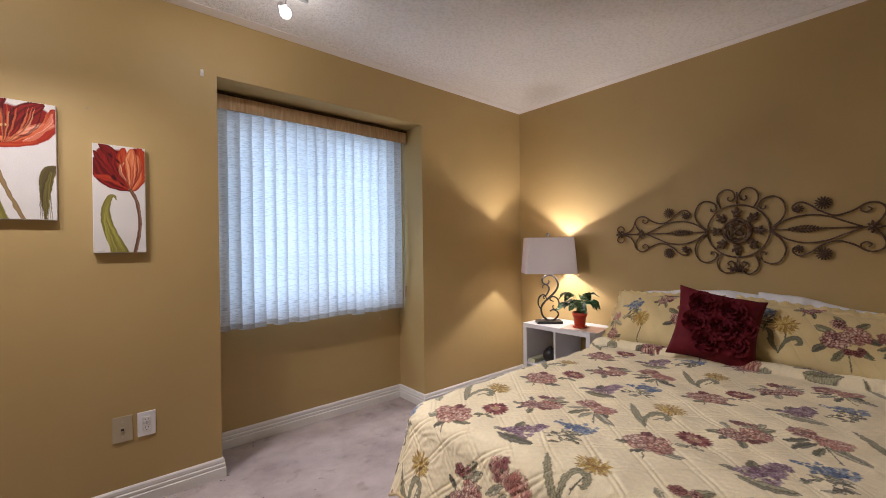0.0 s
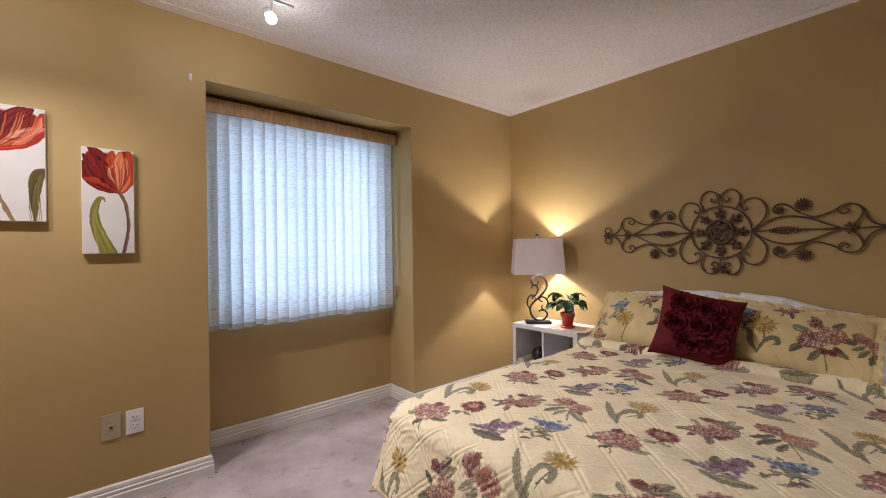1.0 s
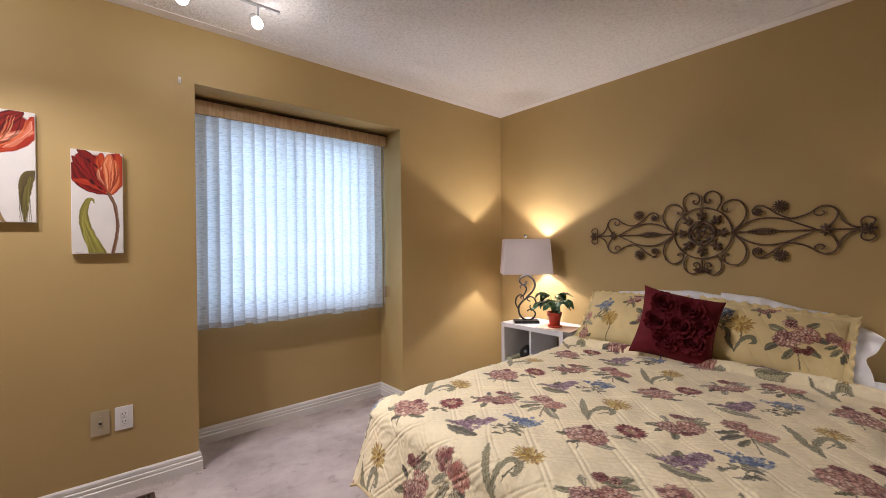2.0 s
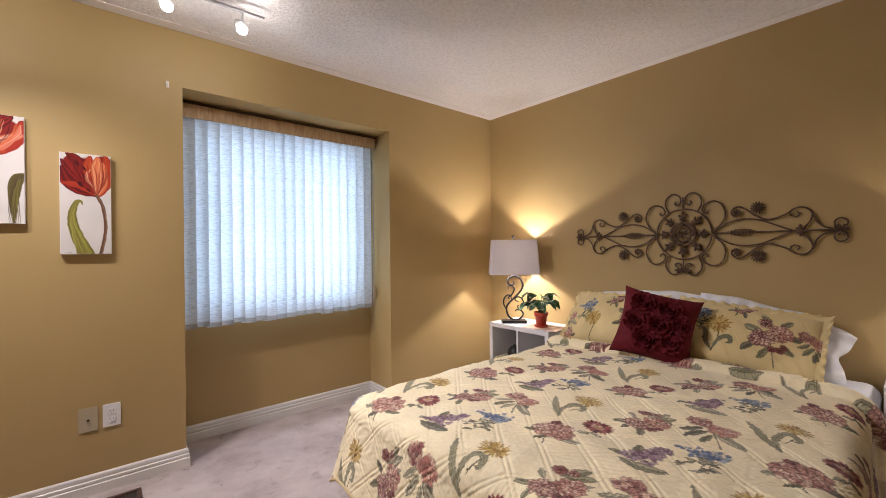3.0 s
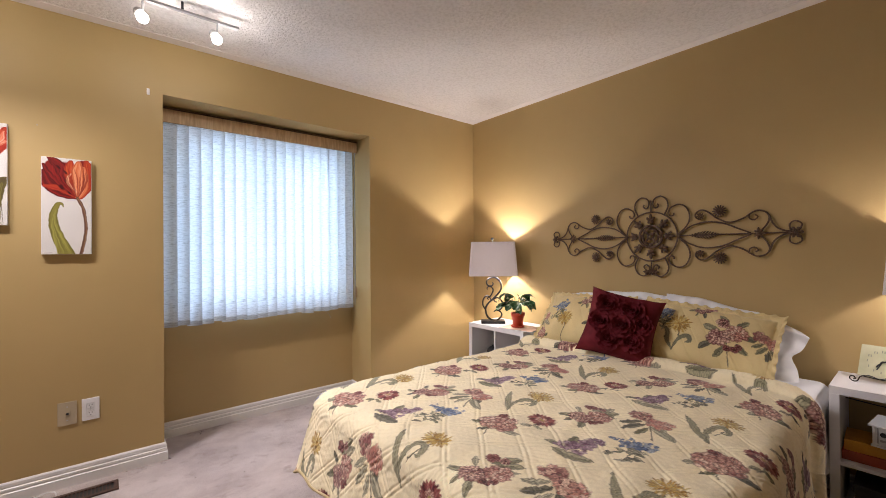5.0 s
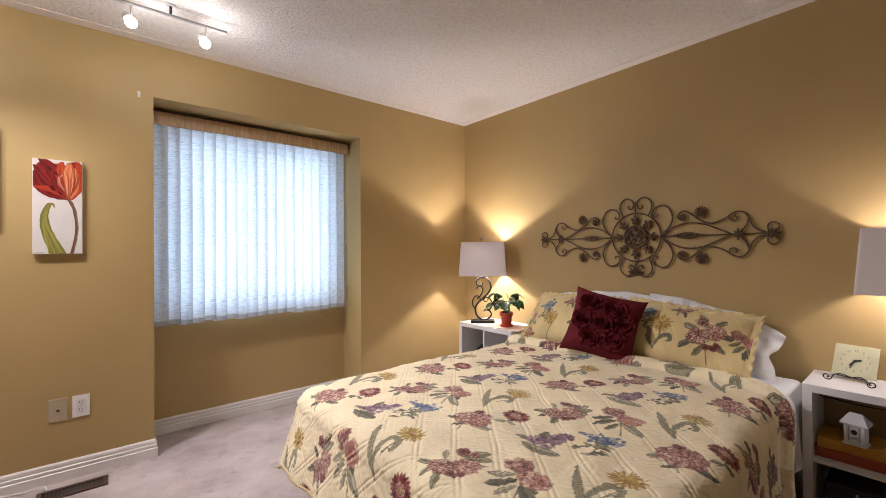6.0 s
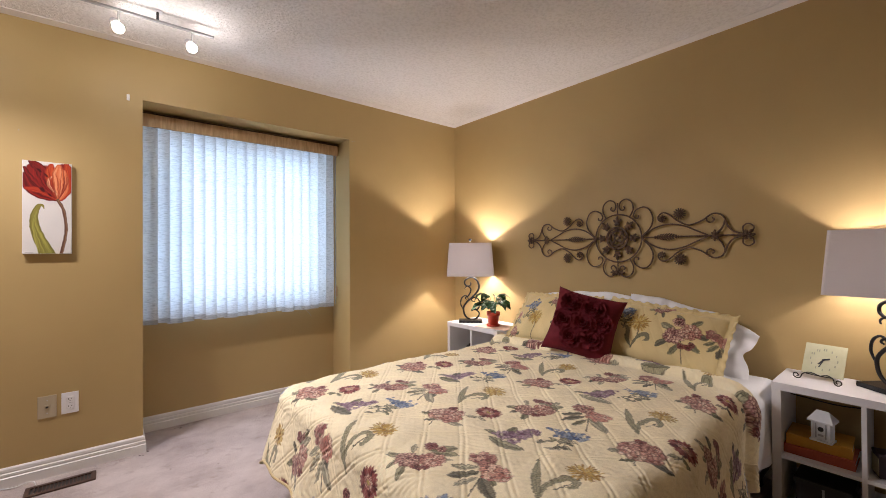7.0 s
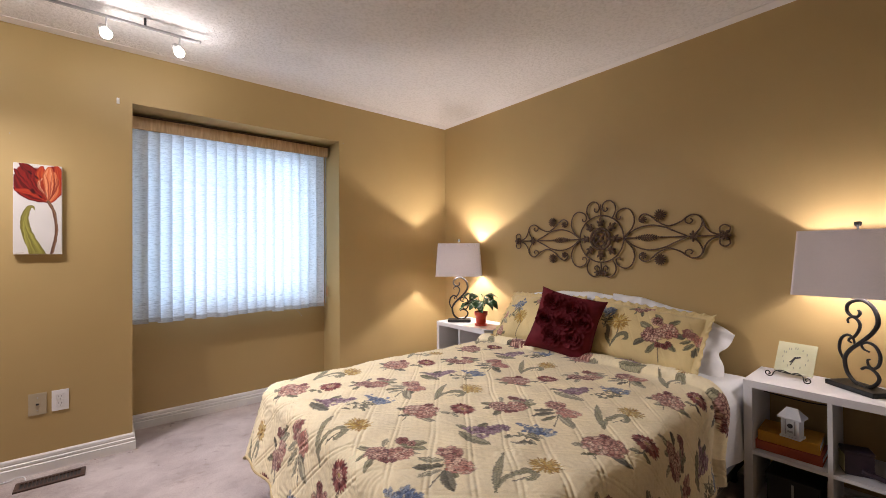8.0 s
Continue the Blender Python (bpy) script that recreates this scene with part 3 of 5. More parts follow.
def drape(X, Y, top, foot, y0, y1, r, flare, reach):
    """Lays a flat cloth over the bed: it bends over the foot and both sides and hangs down with soft folds."""
    dx = np.maximum(foot - X, 0)
    dy = np.where(Y > y1, Y - y1, np.where(Y < y0, Y - y0, 0))
    d0 = np.hypot(dx, dy)
    reach = reach * (1 - 0.12 * np.cos(2 * np.arctan2(np.abs(dy), dx + 1e-9)) ** 2)
    d = np.minimum(d0, reach)
    sx, sy = -dx / np.maximum(d0, 1e-6), dy / np.maximum(d0, 1e-6)
    ang = np.minimum(d / r, np.pi / 2)
    rest = np.maximum(d - r * np.pi / 2, 0)
    edge = np.clip(X, foot, None) - np.clip(Y, y0, y1) + 0.32 * np.arctan2(dy, dx + 1e-6) * (d0 > 0)
    flare = np.where(dy < 0, flare * 0.45, flare)
    fold = (0.55 * np.sin(edge * 15.0) + 0.45 * np.sin(edge * 27.0 + 1.2)) * 0.024 * np.clip(rest / reach, 0, 1) ** 1.2
    out = r * np.sin(ang) + flare * rest + fold
    down = r * (1 - np.cos(ang)) + rest * np.sqrt(1 - flare * flare)
    px, py = np.clip(X, foot, None) + sx * out, np.clip(Y, y0, y1) + sy * out
    return np.stack([px, py, top - down], -1), d0 <= reach


def along_normals(P, h):
    n = np.cross(np.gradient(P, axis=1), np.gradient(P, axis=0))
    n /= np.maximum(np.linalg.norm(n, axis=-1, keepdims=True), 1e-9)
    n *= np.where((n[..., 2:].mean() < 0), -1, 1)
    return P + n * h[..., None]


# the print repeats on a slanted lattice over the whole quilt
CELL = (("peony", 0.956, 1.190), ("gerbera", 1.108, 1.108), ("lilac", 1.025, 0.912), ("pair", 1.296, 1.028), ("phlox", 1.388, 0.842),
        ("delphinium", 1.178, 0.775), ("mum", 1.290, 1.248), ("sprig", 1.180, 1.268))
REP_A, REP_B = (0.576, 0.010), (0.289, -0.606)
STEP, REACH, HEM_X = 0.0025, 0.43, 2.46
quilt_print = Print(-(1.33 + REACH), 0.07 + REACH, 0.95 - REACH, HEM_X + 0.075, STEP, (0.86, 0.770, 0.53))
U, V = quilt_print.U, quilt_print.V
quilt_print.rgb *= (1 + 0.05 * waves(U, V, 0.25, 3) + 0.02 * waves(U, V, 0.03, 4))[..., None]
rnd = random.Random(5)
for i in range(-4, 5):
    for j in range(-3, 4):
        for kind, mx, my in CELL:
            qx, qy = mx + i * REP_A[0] + j * REP_B[0], my + i * REP_A[1] + j * REP_B[1]
            if 0.40 < qx < HEM_X + 0.15 and -0.62 < qy < 1.9:
                motif(quilt_print, kind, -qy, qx, rnd, 0.91)
quilt_print.waver(0.0016, 0.022, 40)
inked = np.clip(np.abs(quilt_print.rgb - (0.86, 0.770, 0.53)).sum(-1, keepdims=True) * 2.5 - 0.2, 0, 1)
quilt_print.rgb *= 1 + inked * np.clip(0.24 * waves(U, V, 0.009, 6, 14), -0.45, 0.5)[..., None]
LIE = (0.945, -0.062, 1.325, 0.085, 0.25, REACH)      # foot line, side lines, bend, flare, drop
P, keep = drape(np.minimum(V, HEM_X), -U, BED_TOP + 0.035, *LIE)
roll = np.maximum(V - HEM_X, 0) / 0.020
P[..., 0] += 0.020 * np.sin(roll)
P[..., 2] -= 0.020 * (1 - np.cos(roll))


def tuck(P, u, v):
    """Draws the head edge slightly askew and pulls its hanging corner back."""
    late = np.clip((v - 1.6) / 0.85, 0, 1)
    P[..., 0] += 0.05 * np.clip((v - 1.9) / 0.5, 0, 1) * np.clip((u + 1.0) / 1.0, -1, 1)
    P[..., 0] -= 0.26 * np.clip((u + 0.12) / 0.45, 0, 1) ** 1.3 * late
    P[..., 1] += 0.03 * np.clip((u + 0.20) / 0.25, 0, 1) * late


tuck(P, U, V)
top_only = np.clip(1 - np.maximum(0.955 - V, 0) * 4, 0.4, 1)
P[..., 2] += top_only * (0.006 * waves(U, V, 0.7, 8) + 0.0022 * waves(U, V, 0.16, 9))
stitch = np.zeros_like(U)
for a in (radians(49), radians(-44)):
    w = U * math.cos(a) + V * math.sin(a) + 0.004 * waves(U, V, 0.3, int(a * 7) + 30)
    for off in (0.0, 0.017):
        q = np.abs((w + off + 0.062) % 0.125 - 0.062)
        stitch -= np.exp(-(q / 0.0042) ** 2)
echo = np.sin(2 * np.pi * (0.045 * waves(U, V, 0.32, 17) / 0.02))
relief = 0.0025 * stitch + 0.0009 * echo * np.clip((1.02 - V) * 5, 0.35, 1) + 0.0005 * waves(U, V, 0.024, 12) + 0.042 * np.clip(1 - ((V - HEM_X + 0.036 + 0.010 * np.sin(U * 5)) / 0.044) ** 2, 0, 1) ** 0.4
P = along_normals(P, relief)
quilt = empty("quilt", pose(0, 0, 0), "cream floral quilt with stitched diamonds draped over the bed", "quilt")
sheet_mesh("cover", P, keep, np.clip(quilt_print.rgb, 0.01, 0.95), M_QUILT, quilt)
hx, hy = [], []
for k in range(60):
    hx, hy = hx + [HEM_X - (HEM_X - LIE[0]) * k / 60], hy + [LIE[2] + REACH]
for k in range(31):
    a = radians(90 + 3 * k)
    hx, hy = hx + [LIE[0] + REACH * math.cos(a)], hy + [LIE[2] + REACH * math.sin(a)]
for k in range(1, 50):
    hx, hy = hx + [LIE[0] - REACH], hy + [LIE[2] + (LIE[1] - LIE[2]) * k / 50]
for k in range(31):
    a = radians(180 + 3 * k)
    hx, hy = hx + [LIE[0] + REACH * math.cos(a)], hy + [LIE[1] + REACH * math.sin(a)]
for k in range(1, 61):
    hx, hy = hx + [LIE[0] + (HEM_X - LIE[0]) * k / 60], hy + [LIE[1] - REACH]
B, _ = drape(np.array(hx), np.array(hy), BED_TOP + 0.035, *LIE)
tuck(B, -np.array(hy), np.array(hx))
part("binding", tube([tuple(p) for p in B], 0.006, 7, 1, soft=False), tones("cream_binding", (0.46, 0.36, 0.19), (0.56, 0.45, 0.26), 20, 0.85), quilt, "cream bound hem", smooth=True)
# white top sheet under the quilt near the pillows
sx, sy = np.meshgrid(np.arange(1.9, 2.872, 0.012), np.arange(-0.50, 1.76, 0.012))
P, keep = drape(sx, sy, BED_TOP, 0.5, -0.06, 1.32, 0.06, 0.07, 0.40)
P[..., 2] += 0.002 * waves(sx, sy, 0.15, 5)
tagged(sheet_mesh("bed_sheet", P, keep, None, M_SHEET), "white cotton sheet hanging over the mattress side", "sheet")


def frame_of(centre, right, up):
    r = Vector(right).normalized()
    n = r.cross(Vector(up)).normalized()
    u = n.cross(r)
    m = Matrix((r, u, n)).transposed().to_4x4()
    return Matrix.Translation(centre) @ m


def puff(a, b, sharp=2.6):
    return np.sqrt(np.clip(1 - np.abs(a) ** sharp, 0, 1) * np.clip(1 - np.abs(b) ** sharp, 0, 1))


def pillow_grid(w, h, t, seed, flange=0.0, nu=60, nv=44, ears=0.07, crease=0.006):
    a, b = np.meshgrid(np.linspace(-1, 1, nu), np.linspace(-1, 1, nv))
    fa, fb = np.clip(a * w / (w - 2 * flange), -1, 1), np.clip(b * h / (h - 2 * flange), -1, 1)
    f = puff(fa, fb)
    x = a * w / 2 * (1 - ears * (1 - b ** 2) * np.abs(a) ** 3)
    y = b * h / 2 * (1 - ears * (1 - a ** 2) * np.abs(b) ** 3)
    if ears < 0.05:
        y = y - 0.034 * np.abs(a) ** 3 * np.clip(b, 0, 1) + 0.006 * waves(x, y * 0, 0.25, seed + 3) * np.clip(b, 0, 1)
    wr = crease * waves(x, y, 0.13, seed) * f ** 0.5
    flap = 0.004 * waves(x, y, 0.10, seed + 1) * (1 - f)
    front = np.stack([x, y, t / 2 * f + wr + flap + 0.002], -1)
    rear = np.stack([x, y, -t / 2 * f * 0.8 + wr + flap - 0.002], -1)
    return np.concatenate([front, rear[::-1]], 0), x, y


def plain_pillow(centre, right, up, w, h, t, seed, label, loose=0.0):
    P, x, y = pillow_grid(w, h, t, seed, 0.0, 60, 44, 0.045, 0.014)
    px, py = P[..., 0].copy(), P[..., 1]
    end = np.clip((px / w * 2 - 0.55) / 0.45, 0, 1) * loose
    P[..., 0] -= end * (0.030 * np.exp(-((py - 0.0) / 0.04) ** 2) - 0.025 * np.exp(-((py + 0.14) / 0.07) ** 2))
    P[..., 1] -= end * 0.05 * np.clip(py / h * 2, 0, 1)
    P[..., 2] += end * 0.014 * np.sin(py * 46 + 1)
    ob = sheet_mesh("pillow", P, None, None, M_SHEET)
    ob.matrix_world = frame_of(centre, right, up)
    return tagged(ob, label, "pillow", "white pillows against the wall")


plain_pillow((2.822, 0.318, 0.700), (0.0, -1, -0.19), (0.22, 0, 0.97), 0.69, 0.38, 0.12, 23, "white cotton pillow with an open case end", 1.0)
plain_pillow((2.828, 0.965, 0.708), (0.0, -1, 0.05), (0.20, 0, 0.97), 0.70, 0.42, 0.12, 22, "white cotton pillow behind a floral sham")


def sham(centre, right, up, w, h, t, seed, motifs, label):
    nu, nv = 230, 160
    P, x, y = pillow_grid(w, h, t, seed, 0.022, nu, nv, 0.05, 0.005)
    pr = Print(-w / 2, w / 2, -h / 2, h / 2, 0.0028, (0.70, 0.575, 0.30))
    pr.rgb *= (1 + 0.05 * waves(pr.U, pr.V, 0.2, seed))[..., None]
    r = random.Random(seed)
    for kind, u, v, k in motifs:
        motif(pr, kind, u, v, r, k * 0.82)
    pr.rgb *= 1 + np.clip(np.abs(pr.rgb - (0.70, 0.575, 0.30)).sum(-1, keepdims=True) * 2.5 - 0.2, 0, 1) * np.clip(0.2 * waves(pr.U, pr.V, 0.009, seed + 4, 14), -0.4, 0.4)[..., None]
    pr.waver(0.0014, 0.022, seed + 9)
    ui = np.clip(((x + w / 2) / 0.0028).round().astype(int), 0, len(pr.u) - 1)
    vi = np.clip(((y + h / 2) / 0.0028).round().astype(int), 0, len(pr.v) - 1)
    col = pr.rgb[vi, ui]
    q = np.abs(((x + y * 0.6) % 0.07) - 0.035)
    P[:nv, :, 2] -= 0.0022 * np.exp(-(q / 0.003) ** 2)
    ob = empty("pillow_sham", frame_of(centre, right, up), label, "pillow", "floral shams on the bed")
    sheet_mesh("cover", P, None, np.concatenate([col, col[::-1]], 0), M_SHAM, ob)
    # ruffled border sewn round the edge
    F = P[:nv]
    rim = np.concatenate([F[0, :-1], F[:-1, -1], F[-1, :0:-1], F[::-1, 0]], 0)
    out = rim[:, :2] / np.maximum(np.linalg.norm(rim[:, :2] / (w, h), axis=1, keepdims=True), 1e-6) / (w, h)
    out /= np.linalg.norm(out, axis=1, keepdims=True)
    run = np.cumsum(np.linalg.norm(np.diff(rim, axis=0, prepend=rim[:1]), axis=1))
    rows = []
    for q in np.linspace(0, 1, 5):
        ruff = rim.copy()
        ruff[:, :2] += out * (q * (0.016 + 0.005 * np.abs(np.sin(run * 62))))[:, None]
        ruff[:, 2] += q * (0.007 * np.sin(run * 124) + 0.004 * np.sin(run * 41 + seed))
        rows.append(ruff)
    tint = np.zeros((5, len(rim), 3)) + (0.70, 0.575, 0.30)
    tint *= (1 + 0.12 * np.sin(run * 23 + seed) * np.sin(run * 57))[None, :, None]
    ruffle = sheet_mesh("ruffle", np.stack(rows), None, tint, M_SHAM, ob)
    thick = ruffle.modifiers.new("thickness", "SOLIDIFY")
    thick.thickness = 0.002
    return ob


sham((2.665, 0.380, 0.708), (0.05, -1, -0.075), (0.60, 0, 0.72), 0.66, 0.40, 0.13, 41,
     (("rose", 0.125, 0.0, 1.15), ("mum", -0.105, 0.03, 1.3), ("delphinium", -0.185, 0.10, 1.0), ("pair", -0.02, 0.185, 0.75), ("phlox", 0.285, 0.03, 0.8), ("gerbera", 0.02, -0.20, 0.8), ("lilac", -0.27, -0.16, 0.8)),
     "cream floral pillow sham with roses and a yellow bloom")
sham((2.665, 1.105, 0.715), (-0.06, -1, 0.03), (0.60, 0, 0.72), 0.64, 0.41, 0.13, 42,
     (("delphinium", -0.14, 0.07, 1.05), ("mum", -0.085, -0.03, 1.25), ("pair", 0.02, 0.16, 0.8), ("rose", 0.17, 0.0, 1.0), ("phlox", -0.29, -0.02, 0.8), ("peony", -0.26, -0.15, 0.6)),
     "cream floral pillow sham with blue and yellow blooms")

# burgundy cushion with cloth rosettes
red = empty("cushion", frame_of((2.466, 0.737, 0.748), (0.118, -0.368, -0.077), (0.176, -0.017, 0.345)), "burgundy cushion covered with ruffled cloth rosettes", "cushion")
P, _, _ = pillow_grid(0.41, 0.41, 0.15, 51, 0.0, 60, 60, 0.11, 0.005)
sheet_mesh("cover", P, None, None, M_RED, red)


def petal_mesh():
    g = np.zeros((5, 7, 3))
    for i in range(5):
        for j in range(7):
            a, s = i / 4, j / 3 - 1
            g[i, j] = (a - 0.3, 0.62 * s * (0.65 + 0.55 * math.sin(math.pi * min(1, a * 0.8 + 0.1))), 0.24 * s * s + 0.11 * math.sin(i * 1.2 + j * 1.4))
    return g


petal_one = None


def rosette(u, v, r, seed, lift):
    """A cloth flower: a small pad with rings of upturned petals."""
    global petal_one
    rr = random.Random(seed)
    pad = lathe([(r * 0.7, 0), (r * 0.6, 0.006), (0.002, 0.010)], 14)
    pad = part("rosette", pad, M_RED, red, smooth=True)
    pad.location = (u, v, lift)
    for ring_no, (count, dist, tilt, size) in enumerate(((9, 0.80, 20, 0.58), (8, 0.54, 40, 0.50), (6, 0.30, 60, 0.42), (4, 0.12, 76, 0.30))):
        for k in range(count):
            a = 2 * math.pi * k / count + ring_no * 0.5 + rr.uniform(-0.25, 0.25)
            s = r * size * rr.uniform(0.85, 1.15)
            if petal_one is None:
                one = sheet_mesh("petal", petal_mesh(), None, None, M_RED, pad)
                petal_one = one.data
            else:
                one = new("petal", petal_one)
                one.parent = pad
            one.matrix_local = Matrix.Rotation(a, 4, "Z") @ Matrix.Translation((r * dist, 0, 0.005 + 0.007 * ring_no)) @ Matrix.Rotation(radians(-tilt + rr.uniform(-14, 14)), 4, "Y") @ Matrix.Diagonal((s, s, s, 1))


for k, (u, v, r) in enumerate(((-0.085, 0.095, 0.058), (0.045, 0.090, 0.060), (-0.10, -0.015, 0.056), (0.015, -0.01, 0.064), (0.115, 0.02, 0.050), (-0.035, -0.105, 0.056), (0.085, -0.085, 0.056))):
    rosette(u, v, r, 60 + k, 0.075 * float(puff(np.array(u / 0.205), np.array(v / 0.205))) - 0.004)

# ---- window, blind ----
win = empty("window_1", pose(0, 0, 0), "white sliding window behind the blind", "window")
win["kind"] = "structure"
WY0, WY1 = REC_Y + 0.03, REC_Y + 0.09
MID = 1.03
part("window_frame", box(GL, GR, WY0, WY1, GB, GB + 0.05), M_PLASTIC, win)
part("window_frame", box(GL, GR, WY0, WY1, GT - 0.05, GT), M_PLASTIC, win)
part("window_frame", box(GL, GL + 0.05, WY0, WY1, GB + 0.05, GT - 0.05), M_PLASTIC, win)
part("window_frame", box(GR - 0.05, GR, WY0, WY1, GB + 0.05, GT - 0.05), M_PLASTIC, win)
part("mullion", box(MID - 0.03, MID + 0.03, WY0 - 0.004, WY1 + 0.004, GB + 0.05, GT - 0.05), M_PLASTIC, win)
part("window_sill", box(GL - 0.02, GR + 0.02, REC_Y - 0.012, WY0, GB - 0.022, GB, 0.004), M_WHITE, win)
for px0, px1 in ((GL + 0.05, MID - 0.03), (MID + 0.03, GR - 0.05)):
    pane = part("pane", box(px0, px1, WY0 + 0.025, WY0 + 0.031, GB + 0.05, GT - 0.05), M_GLASS, win)
    pane.visible_shadow = False

blind = empty("vertical_blind", pose(0, 2.64, 0), "closed vertical blind of pale slub cloth under a tan valance", "blind")
part("valance", box(REC_L + 0.004, 1.752, -0.030, -0.018, 2.016, 2.098, 0.002), M_VALANCE, blind, "woven tan valance")
part("valance_end", box(1.752, 1.760, -0.030, 0.06, 2.016, 2.098, 0.002), M_VALANCE, blind)
part("valance_cap", box(REC_L + 0.004, 1.764, -0.036, 0.06, 2.098, 2.104, 0.001), M_BROWNWOOD, blind, "dark brown cap strip")
part("head_rail", box(REC_L + 0.006, 1.748, -0.012, 0.035, 2.055, 2.098, 0.003), M_PLASTIC, blind)
VANES, VX0, VX1, VZ0, VZ1, VW = 19, 0.462, 1.690, 0.732, 2.05, 0.089


def vane_mesh(name, z0, z1, bulge, rows, mat):
    P = np.zeros((rows, 9, 3))
    a = np.linspace(-1, 1, 9)
    for i, z in enumerate(np.linspace(z0, z1, rows)):
        P[i, :, 0] = a * VW / 2
        P[i, :, 1] = bulge * (1 - a ** 2) + 0.0015 * math.sin(z * 9)
        P[i, :, 2] = z
    return sheet_mesh(name, P, None, None, mat)


vane = vane_mesh("vane", VZ0 + 0.03, VZ1, -0.010, 14, M_VANE)
hem = vane_mesh("vane_hem", VZ0, VZ0 + 0.0305, -0.011, 3, M_VANE_HEM)
rv = random.Random(3)
for k in range(VANES):
    one, low = (vane, hem) if k == 0 else (new("vane", vane.data), new("vane_hem", hem.data))
    one.parent = blind
    low.parent = one
    one.location = (VX0 + (VX1 - VX0) * k / (VANES - 1), 0.01, rv.uniform(-0.009, 0.009))
    one.rotation_euler = (radians(rv.uniform(-0.25, 0.25)), 0, radians(-17 + rv.uniform(-7, 7)))
part("pull_cord", tube([(1.738, -0.02, 2.03), (1.740, -0.022, 1.4), (1.737, -0.02, 0.76)], 0.003, 6, 6), M_GREYPAINT, blind)
part("pull_cord", tube([(1.746, -0.01, 2.03), (1.747, -0.012, 1.4), (1.745, -0.01, 0.80)], 0.0025, 6, 6), M_GREYPAINT, blind)
part("cord_weight", box(1.742, 1.760, -0.02, 0.0, 0.815, 0.905, 0.004), M_VALANCE, blind, "tan wooden cord weight")
wire = tube([(1.46, 2.62, 0.745), (1.50, 2.63, 0.715), (1.54, 2.66, 0.675), (1.57, 2.73, 0.655)], 0.0012, 5)
tagged(finish("loose_cord", wire, M_GREYPAINT), "thin loose cord hanging under the blind", "cord")

# ---- nightstands ----


def cube_shelf(x0, y0, label, depth=0.305, w=0.592, tall=SHELF):
    """An open two by two shelf; its front faces the room."""
    ob = empty("cube_shelf", pose(x0, y0, 0), label, "shelf", "white cube shelves beside the bed")
    t, s = 0.034, 0.016
    part("top", box(0, depth, 0, w, tall - t, tall, 0.0015), M_LAMINATE, ob)
    part("bottom", box(0, depth, 0, w, 0.0, t, 0.0015), M_LAMINATE, ob)
    part("side_panel", box(0.0005, depth, 0, t, t, tall - t, 0.0015), M_LAMINATE, ob)
    part("side_panel", box(0.0005, depth, w - t, w, t, tall - t, 0.0015), M_LAMINATE, ob)
    mid = w / 2
    part("divider", box(0.003, depth - 0.004, mid - s / 2, mid + s / 2, t, tall - t, 0.001), M_LAMINATE, ob)
    for a, b in ((t, mid - s / 2), (mid + s / 2, w - t)):
        part("shelf", box(0.003, depth - 0.004, a, b, MIDZ, MIDZ + s, 0.001), M_LAMINATE, ob)
    return ob


LX, LY, RX, RY = 2.560, 1.528, 2.603, -0.728
cube_shelf(LX, LY, "white laminate cube shelf holding a lamp and a plant", 0.364)
cube_shelf(RX, RY, "white laminate cube shelf holding a lamp and a clock", 0.321, tall=SHELF_R)

# ---- table lamps ----
SCROLL = {
    "main": [(590, 356), (597, 366), (586, 381), (562, 382), (543, 366), (546, 340), (575, 322), (612, 318), (650, 342), (667, 388), (648, 430), (602, 474), (556, 512), (531, 552), (541, 604), (578, 636), (622, 641), (657, 619), (668, 594), (650, 572), (620, 566), (600, 577)],
    "upper_curl": [(548, 412), (545, 398), (562, 386), (583, 392), (596, 412), (588, 438), (570, 462), (553, 470), (548, 480), (560, 486)],
    "left_loop": [(574, 492), (566, 466), (541, 458), (514, 480), (507, 520), (522, 552), (534, 566)],
    "right_loop": [(632, 506), (610, 500), (602, 484), (626, 472), (656, 482), (673, 512), (668, 546), (648, 564), (628, 556), (625, 538), (634, 533)],
}


def frustum_shade(w0, d0, w1, d1, z0, z1, rise=8, corner=0.012):
    """An open rectangular shade with softly rounded corners and a real thickness."""
    def loop(w, d, z):
        pts = []
        for cx, cy, a0 in ((1, 1, 0), (-1, 1, 90), (-1, -1, 180), (1, -1, 270)):
            for k in range(5):
                a = radians(a0 + 90 * k / 4)
                pts.append(Vector((cx * (w / 2 - corner) + corner * math.cos(a), cy * (d / 2 - corner) + corner * math.sin(a), z)))
        return pts
    bm = bmesh.new()
    th = 0.003
    outer = [[bm.verts.new(p) for p in loop(w0 + (w1 - w0) * t, d0 + (d1 - d0) * t, z0 + (z1 - z0) * t)] for t in (0, 0.5, 1)]
    inner = [[bm.verts.new(p) for p in loop(w0 + (w1 - w0) * t - 2 * th, d0 + (d1 - d0) * t - 2 * th, z0 + (z1 - z0) * t)] for t in (0, 0.5, 1)]
    n = len(outer[0])
    for a, b in zip(outer, outer[1:]):
        for k in range(n):
            bm.faces.new((a[k], a[(k + 1) % n], b[(k + 1) % n], b[k]))
    for a, b in zip(inner, inner[1:]):
        for k in range(n):
            bm.faces.new((a[k], b[k], b[(k + 1) % n], a[(k + 1) % n]))
    for o, i in ((outer[0], inner[0]), (outer[-1], inner[-1])):
        for k in range(n):
            bm.faces.new((o[k], o[(k + 1) % n], i[(k + 1) % n], i[k]))
    bmesh.ops.recalc_face_normals(bm, faces=bm.faces)
    return bm


